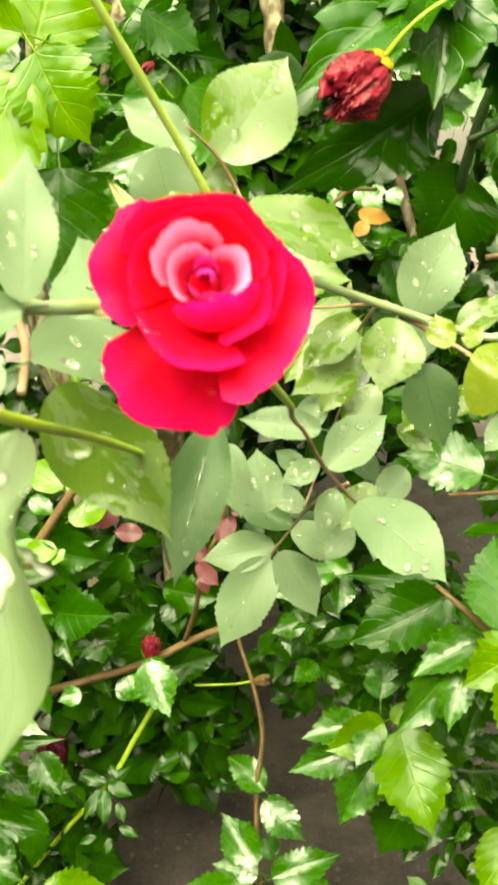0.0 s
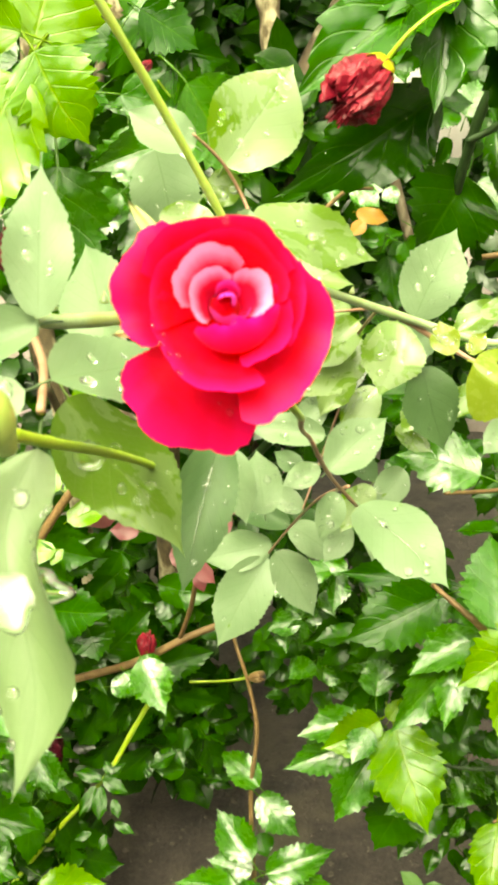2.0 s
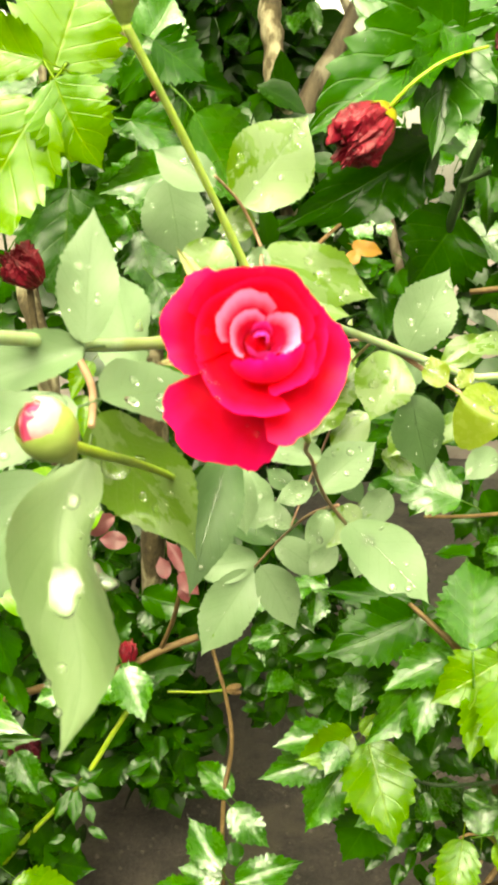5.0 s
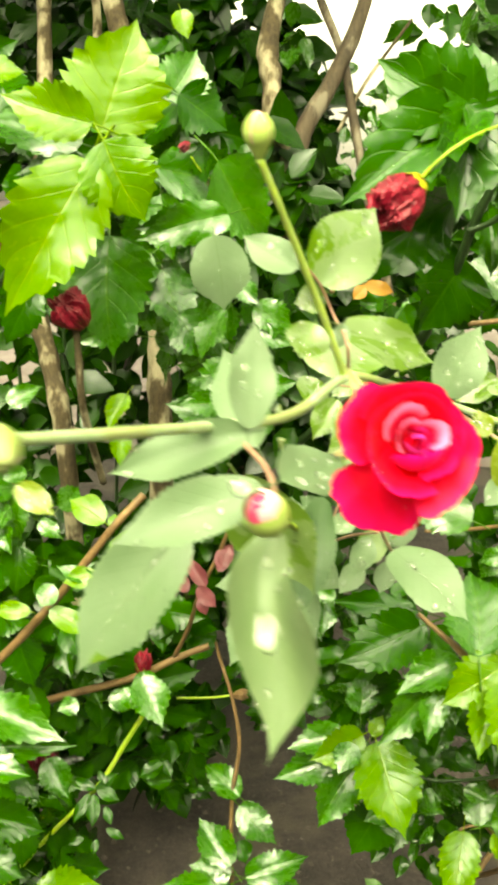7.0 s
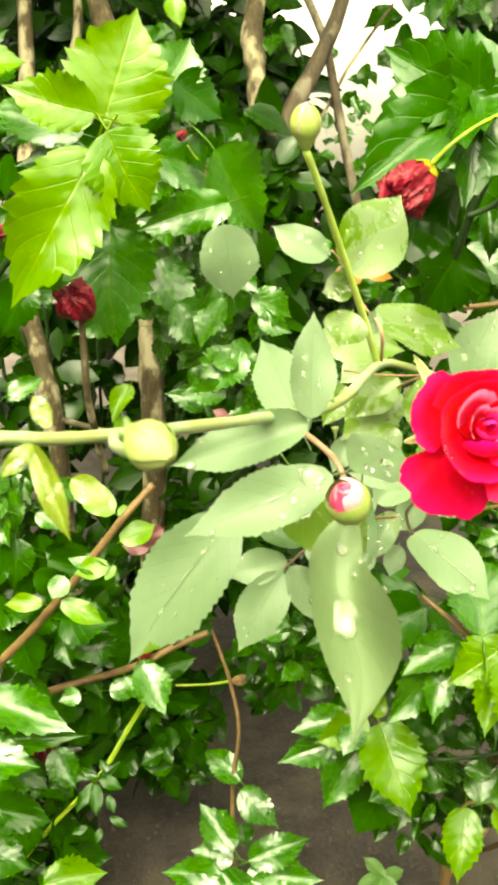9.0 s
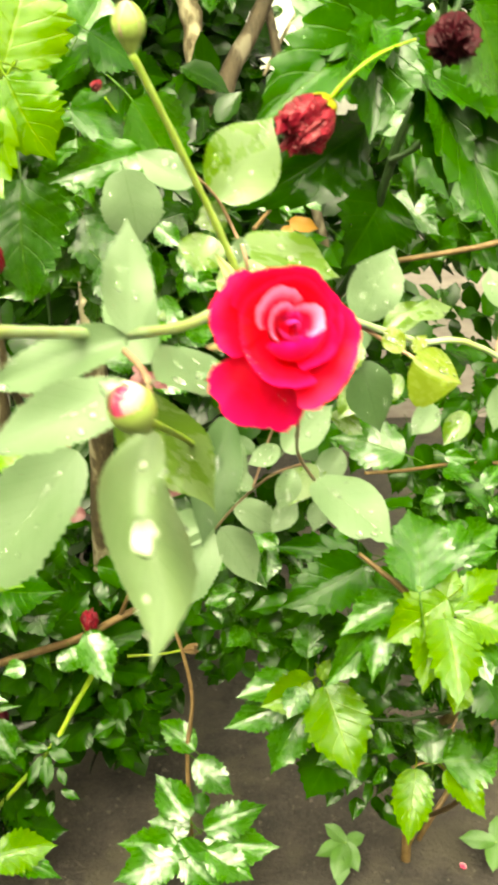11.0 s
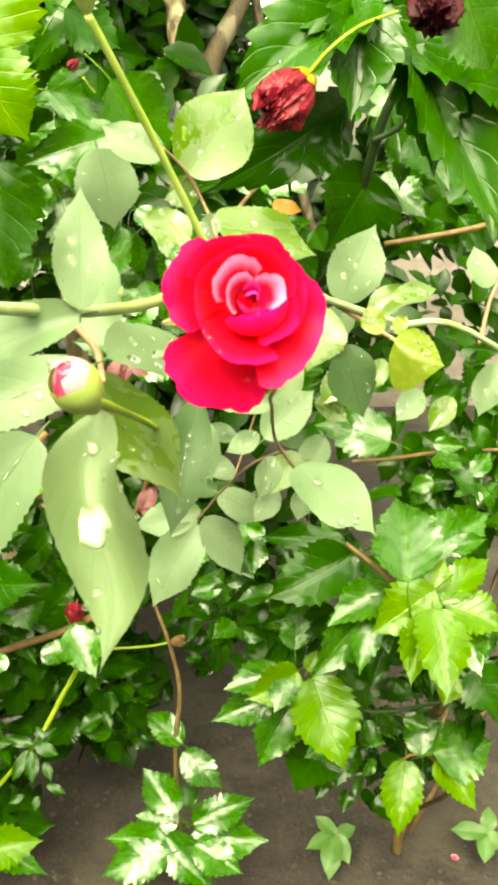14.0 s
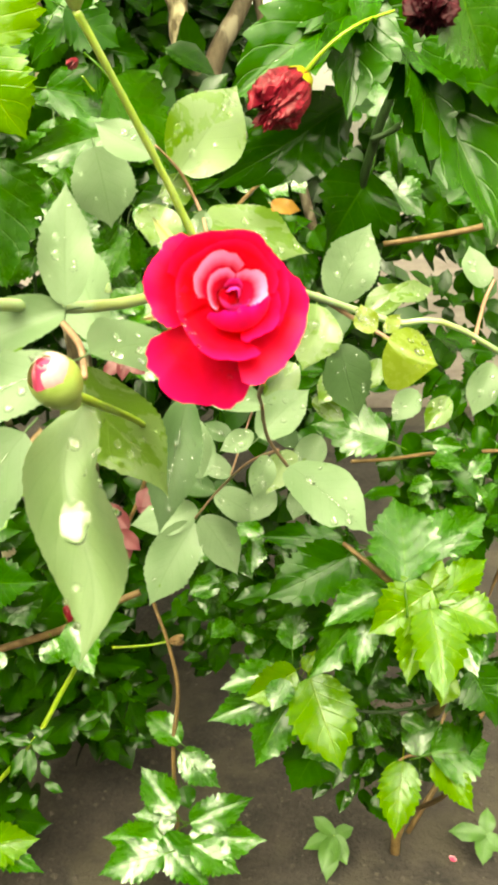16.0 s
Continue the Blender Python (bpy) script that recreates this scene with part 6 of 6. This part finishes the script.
stem(tree, "branch", MAT_BARK_PALE, [(0.346, 2.020, 1.096, 0.0110), (0.299, 2.018, 1.243, 0.0105), (0.257, 2.028, 1.370, 0.0100), (0.226, 2.057, 1.491, 0.0095), (0.193, 2.089, 1.621, 0.0090), (0.145, 2.135, 1.726, 0.0085), (0.107, 2.176, 1.822, 0.0080)], 8, label="thin pale branch")
stem(tree, "branch", MAT_BARK, [(0.194, 2.076, 1.477, 0.0040), (0.250, 2.111, 1.580, 0.0037), (0.306, 2.138, 1.660, 0.0033), (0.340, 2.154, 1.707, 0.0030)], 6)
clump(tree, HMID, (0.271, 2.175, 1.450), (0.085, 0.080, 0.110), 26, 0.042, 51, 0.55, 0.60)
clump(tree, HOLD, (0.380, 2.203, 1.705), (0.060, 0.080, 0.050), 7, 0.075, 52, 0.55, 0.60)
clump(tree, HMID, (0.499, 2.257, 1.730), (0.075, 0.100, 0.075), 14, 0.080, 53, 0.55, 0.60)
clump(tree, HMID, (0.101, 2.261, 1.663), (0.035, 0.080, 0.085), 8, 0.060, 54, 0.55, 0.60)
# Leaf mass above the view, unseen; it keeps sky light off the background.
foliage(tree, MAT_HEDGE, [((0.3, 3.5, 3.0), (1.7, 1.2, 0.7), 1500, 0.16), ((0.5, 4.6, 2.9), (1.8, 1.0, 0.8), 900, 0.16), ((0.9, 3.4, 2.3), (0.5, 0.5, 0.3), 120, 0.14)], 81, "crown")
stem(tree, "branch", MAT_BARK, [(0.084, 2.117, 1.886, 0.0190), (0.200, 2.300, 2.400, 0.0145), (0.350, 2.900, 3.000, 0.0100)], 8)
tree = thing("tree", (-0.22, 2.0, 0.0), "mottled grey-brown trunk among the shrubs", "tree", "trees behind the shrubs")
stem(tree, "branch", MAT_BARK, [(-0.159, 1.758, 1.142, 0.0110), (-0.119, 1.861, 1.275, 0.0093), (-0.089, 1.959, 1.394, 0.0077), (-0.066, 2.052, 1.498, 0.0060)], 8)
stem(tree, "trunk", MAT_BARK, [(-0.160, 1.850, -0.030, 0.0240), (-0.141, 1.714, 0.760, 0.0233), (-0.145, 1.697, 0.935, 0.0227), (-0.154, 1.726, 1.062, 0.0220), (-0.164, 1.782, 1.201, 0.0213), (-0.213, 1.924, 1.497, 0.0207), (-0.289, 2.057, 1.737, 0.0200)], 12)
# Unseen leaves added overhead to shade the trunks and hedge below.
foliage(tree, MAT_HEDGE, [((-0.25, 2.15, 2.50), (0.8, 0.8, 0.28), 700, 0.13), ((0.45, 2.3, 2.5), (0.6, 0.7, 0.28), 450, 0.13)], 82, "crown")
tree = thing("tree", (-0.40, 2.0, 0.0), "brown trunk among the shrubs", "tree", "trees behind the shrubs")
stem(tree, "trunk", MAT_BARK, [(-0.300, 1.950, -0.030, 0.0220), (-0.329, 1.750, 0.812, 0.0206), (-0.369, 1.787, 1.035, 0.0192), (-0.401, 1.838, 1.156, 0.0178), (-0.408, 2.020, 1.481, 0.0164), (-0.423, 2.129, 1.754, 0.0150)], 12)
stem(tree, "branch", MAT_BARK, [(-0.401, 1.838, 1.156, 0.0120), (-0.361, 1.997, 1.431, 0.0110), (-0.316, 2.118, 1.613, 0.0100), (-0.326, 2.170, 1.742, 0.0090)], 8)
stem(tree, "branch", MAT_BARK_PALE, [(-0.323, 2.064, 1.336, 0.0120), (-0.306, 2.076, 1.370, 0.0113), (-0.268, 2.178, 1.638, 0.0107), (-0.295, 2.223, 1.747, 0.0100)], 8)
stem(tree, "branch", MAT_BARK_PALE, [(-0.316, 1.689, 0.932, 0.0060), (-0.212, 1.652, 0.916, 0.0055), (-0.126, 1.616, 0.897, 0.0050)], 8)
# Same here on the left: added out of view, for shade only.
foliage(tree, MAT_HEDGE, [((-0.8, 2.3, 2.45), (0.7, 0.9, 0.3), 600, 0.13)], 83, "crown")
hedge = thing("hedge", (0.0, 2.4, 0.0), "dense dark green hedge behind the flower beds", "hedge", "", "stuff")
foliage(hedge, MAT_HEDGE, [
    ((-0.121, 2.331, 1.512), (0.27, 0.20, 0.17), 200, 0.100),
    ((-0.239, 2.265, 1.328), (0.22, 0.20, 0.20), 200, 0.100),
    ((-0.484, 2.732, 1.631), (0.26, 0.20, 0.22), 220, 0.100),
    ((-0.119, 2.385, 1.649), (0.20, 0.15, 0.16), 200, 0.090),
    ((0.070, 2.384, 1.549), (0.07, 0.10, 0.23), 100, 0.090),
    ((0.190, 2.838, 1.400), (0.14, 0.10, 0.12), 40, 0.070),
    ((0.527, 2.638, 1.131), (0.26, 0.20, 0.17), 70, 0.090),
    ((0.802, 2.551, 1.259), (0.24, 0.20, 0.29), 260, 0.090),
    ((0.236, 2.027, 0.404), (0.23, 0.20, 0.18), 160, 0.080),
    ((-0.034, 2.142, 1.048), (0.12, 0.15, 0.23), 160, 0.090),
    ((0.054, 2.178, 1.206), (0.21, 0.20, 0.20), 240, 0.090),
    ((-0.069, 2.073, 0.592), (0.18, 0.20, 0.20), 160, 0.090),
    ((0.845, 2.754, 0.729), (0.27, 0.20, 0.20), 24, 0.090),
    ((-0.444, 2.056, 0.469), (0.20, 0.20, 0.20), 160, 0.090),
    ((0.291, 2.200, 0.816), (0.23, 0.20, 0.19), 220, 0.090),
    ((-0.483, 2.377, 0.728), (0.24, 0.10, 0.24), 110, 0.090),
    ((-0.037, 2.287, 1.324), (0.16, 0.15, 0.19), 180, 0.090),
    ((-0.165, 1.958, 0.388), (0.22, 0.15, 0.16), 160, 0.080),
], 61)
clump(tree, HMID, (0.363, 2.327, 1.570), (0.143, 0.100, 0.143), 20, 0.050, 55, 0.55, 0.60)
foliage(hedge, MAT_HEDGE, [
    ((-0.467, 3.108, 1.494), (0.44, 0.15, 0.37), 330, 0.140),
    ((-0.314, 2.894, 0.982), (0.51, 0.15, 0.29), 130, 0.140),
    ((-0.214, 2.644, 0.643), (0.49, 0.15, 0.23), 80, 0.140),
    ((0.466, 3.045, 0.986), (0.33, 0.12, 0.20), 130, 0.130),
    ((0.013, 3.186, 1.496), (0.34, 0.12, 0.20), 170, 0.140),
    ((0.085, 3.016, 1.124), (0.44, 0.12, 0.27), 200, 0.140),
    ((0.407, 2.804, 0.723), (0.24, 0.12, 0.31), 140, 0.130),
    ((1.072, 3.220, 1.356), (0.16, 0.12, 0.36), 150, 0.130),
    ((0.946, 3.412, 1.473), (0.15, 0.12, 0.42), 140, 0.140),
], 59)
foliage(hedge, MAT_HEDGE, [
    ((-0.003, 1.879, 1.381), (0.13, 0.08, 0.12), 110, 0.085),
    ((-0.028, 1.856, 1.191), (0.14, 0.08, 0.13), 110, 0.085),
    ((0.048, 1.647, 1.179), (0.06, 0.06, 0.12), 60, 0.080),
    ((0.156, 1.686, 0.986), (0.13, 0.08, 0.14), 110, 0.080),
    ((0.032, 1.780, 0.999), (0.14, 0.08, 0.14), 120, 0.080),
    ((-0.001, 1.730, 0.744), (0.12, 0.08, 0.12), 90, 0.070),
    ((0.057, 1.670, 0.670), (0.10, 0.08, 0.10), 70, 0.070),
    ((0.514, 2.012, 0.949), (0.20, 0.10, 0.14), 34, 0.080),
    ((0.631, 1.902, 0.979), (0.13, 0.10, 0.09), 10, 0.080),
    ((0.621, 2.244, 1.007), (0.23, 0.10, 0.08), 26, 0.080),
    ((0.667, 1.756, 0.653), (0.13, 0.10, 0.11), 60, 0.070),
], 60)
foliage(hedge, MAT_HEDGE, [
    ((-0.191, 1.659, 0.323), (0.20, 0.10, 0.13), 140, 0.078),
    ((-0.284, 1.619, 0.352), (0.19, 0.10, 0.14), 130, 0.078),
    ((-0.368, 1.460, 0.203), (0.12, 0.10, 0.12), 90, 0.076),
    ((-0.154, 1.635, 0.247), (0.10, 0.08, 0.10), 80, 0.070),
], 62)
for _k in range(4):
    stem(hedge, "branch", MAT_HIB_STEM, [(-0.55 + 0.13 * _k, 2.4, -0.02, 0.007), (-0.53 + 0.12 * _k, 2.42, 0.6, 0.005), (-0.6 + 0.14 * _k, 2.4, 1.3, 0.004)], 6)

# ---- further leaflets inside the rose bush ----
leaf(rose_bush, SOAKED, (0.077, 0.928, 1.266), (0.050, 0.902, 1.228), 0.032, (0.00, -0.82, 0.57), 2)
leaf(rose_bush, SOAKED, (0.111, 0.931, 1.244), (0.084, 0.899, 1.199), 0.037, (-0.07, -0.79, 0.62), 3)
leaf(rose_bush, WET, (0.035, 0.955, 1.280), (0.073, 0.941, 1.250), 0.030, (0.12, -0.84, 0.53), 4)
leaf(rose_bush, SOAKED, (0.113, 0.961, 1.292), (0.071, 0.939, 1.265), 0.033, (0.00, -0.77, 0.64), 5)
leaf(rose_bush, WET, (0.140, 0.931, 1.216), (0.106, 0.901, 1.174), 0.037, (0.00, -0.81, 0.59), 0)
leaf(rose_bush, ROSE, (0.088, 0.926, 1.206), (0.064, 0.898, 1.174), 0.030, (0.00, -0.77, 0.64), 1)
leaf(rose_bush, SOAKED, (0.256, 0.943, 1.293), (0.207, 0.929, 1.271), 0.033, (-0.08, -0.76, 0.64), 2)
leaf(rose_bush, WET, (0.241, 0.953, 1.212), (0.217, 0.932, 1.183), 0.026, (0.00, -0.81, 0.59), 3)
leaf(rose_bush, ROSE, (0.071, 0.903, 1.096), (0.035, 0.917, 1.117), 0.026, (0.00, -0.83, 0.56), 4)
leaf(rose_bush, ROSE, (0.118, 0.898, 1.082), (0.091, 0.875, 1.053), 0.027, (0.08, -0.80, 0.59), 5)
leaf(rose_bush, WET, (0.014, 0.910, 1.115), (0.040, 0.924, 1.141), 0.023, (0.00, -0.87, 0.50), 0)
leaf(rose_bush, ROSE, (0.154, 0.917, 1.074), (0.141, 0.893, 1.045), 0.026, (0.00, -0.77, 0.64), 1)
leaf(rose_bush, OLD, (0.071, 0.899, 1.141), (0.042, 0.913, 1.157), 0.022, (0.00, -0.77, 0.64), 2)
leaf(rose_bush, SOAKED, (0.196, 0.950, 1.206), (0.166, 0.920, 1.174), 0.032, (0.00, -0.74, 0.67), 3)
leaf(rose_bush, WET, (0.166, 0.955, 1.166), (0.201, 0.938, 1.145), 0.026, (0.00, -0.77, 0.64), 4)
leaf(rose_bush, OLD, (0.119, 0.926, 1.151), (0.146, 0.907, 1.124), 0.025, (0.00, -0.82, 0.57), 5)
leaf(rose_bush, ROSE, (0.253, 0.843, 1.216), (0.224, 0.824, 1.191), 0.028, (0.00, -0.81, 0.59), 0)
leaf(rose_bush, SOAKED, (0.195, 0.861, 1.241), (0.172, 0.835, 1.206), 0.029, (0.00, -0.81, 0.59), 1)
leaf(rose_bush, WET, (0.290, 0.855, 1.204), (0.262, 0.832, 1.177), 0.026, (0.00, -0.77, 0.64), 2)
stem(rose_bush, "leaf_stalk", MAT_STALK_RED, [(0.114, 0.725, 1.348, 0.0014), (0.109, 0.887, 1.268, 0.0013), (0.111, 0.947, 1.203, 0.0012), (0.091, 0.925, 1.150, 0.0011), (0.071, 0.903, 1.097, 0.0010)], 6)

# ---- rain on the rose bush's leaves ----
water_streak(leaflet_left, 0.12, 0.80, 0.0022)
water_streak(leaflet_long, 0.1, 0.85, 0.0013)
water_streak(leaflet_dark, 0.2, 0.8, 0.0010)
water_streak(leaflet_low, 0.2, 0.6, 0.0008)
for _k, _leaf in enumerate([c for c in rose_bush.children if c.name.startswith("leaflet")]):
    sprinkle(_leaf, 5 + _k % 5, 700 + _k, 1.0 if frames[_leaf.name].translation.y < 0.55 else 1.7)
for _k, _leaf in enumerate([c for c in hibiscus_dark.children if c.name.startswith("leaf")][:9]):
    sprinkle(_leaf, 7, 900 + _k)
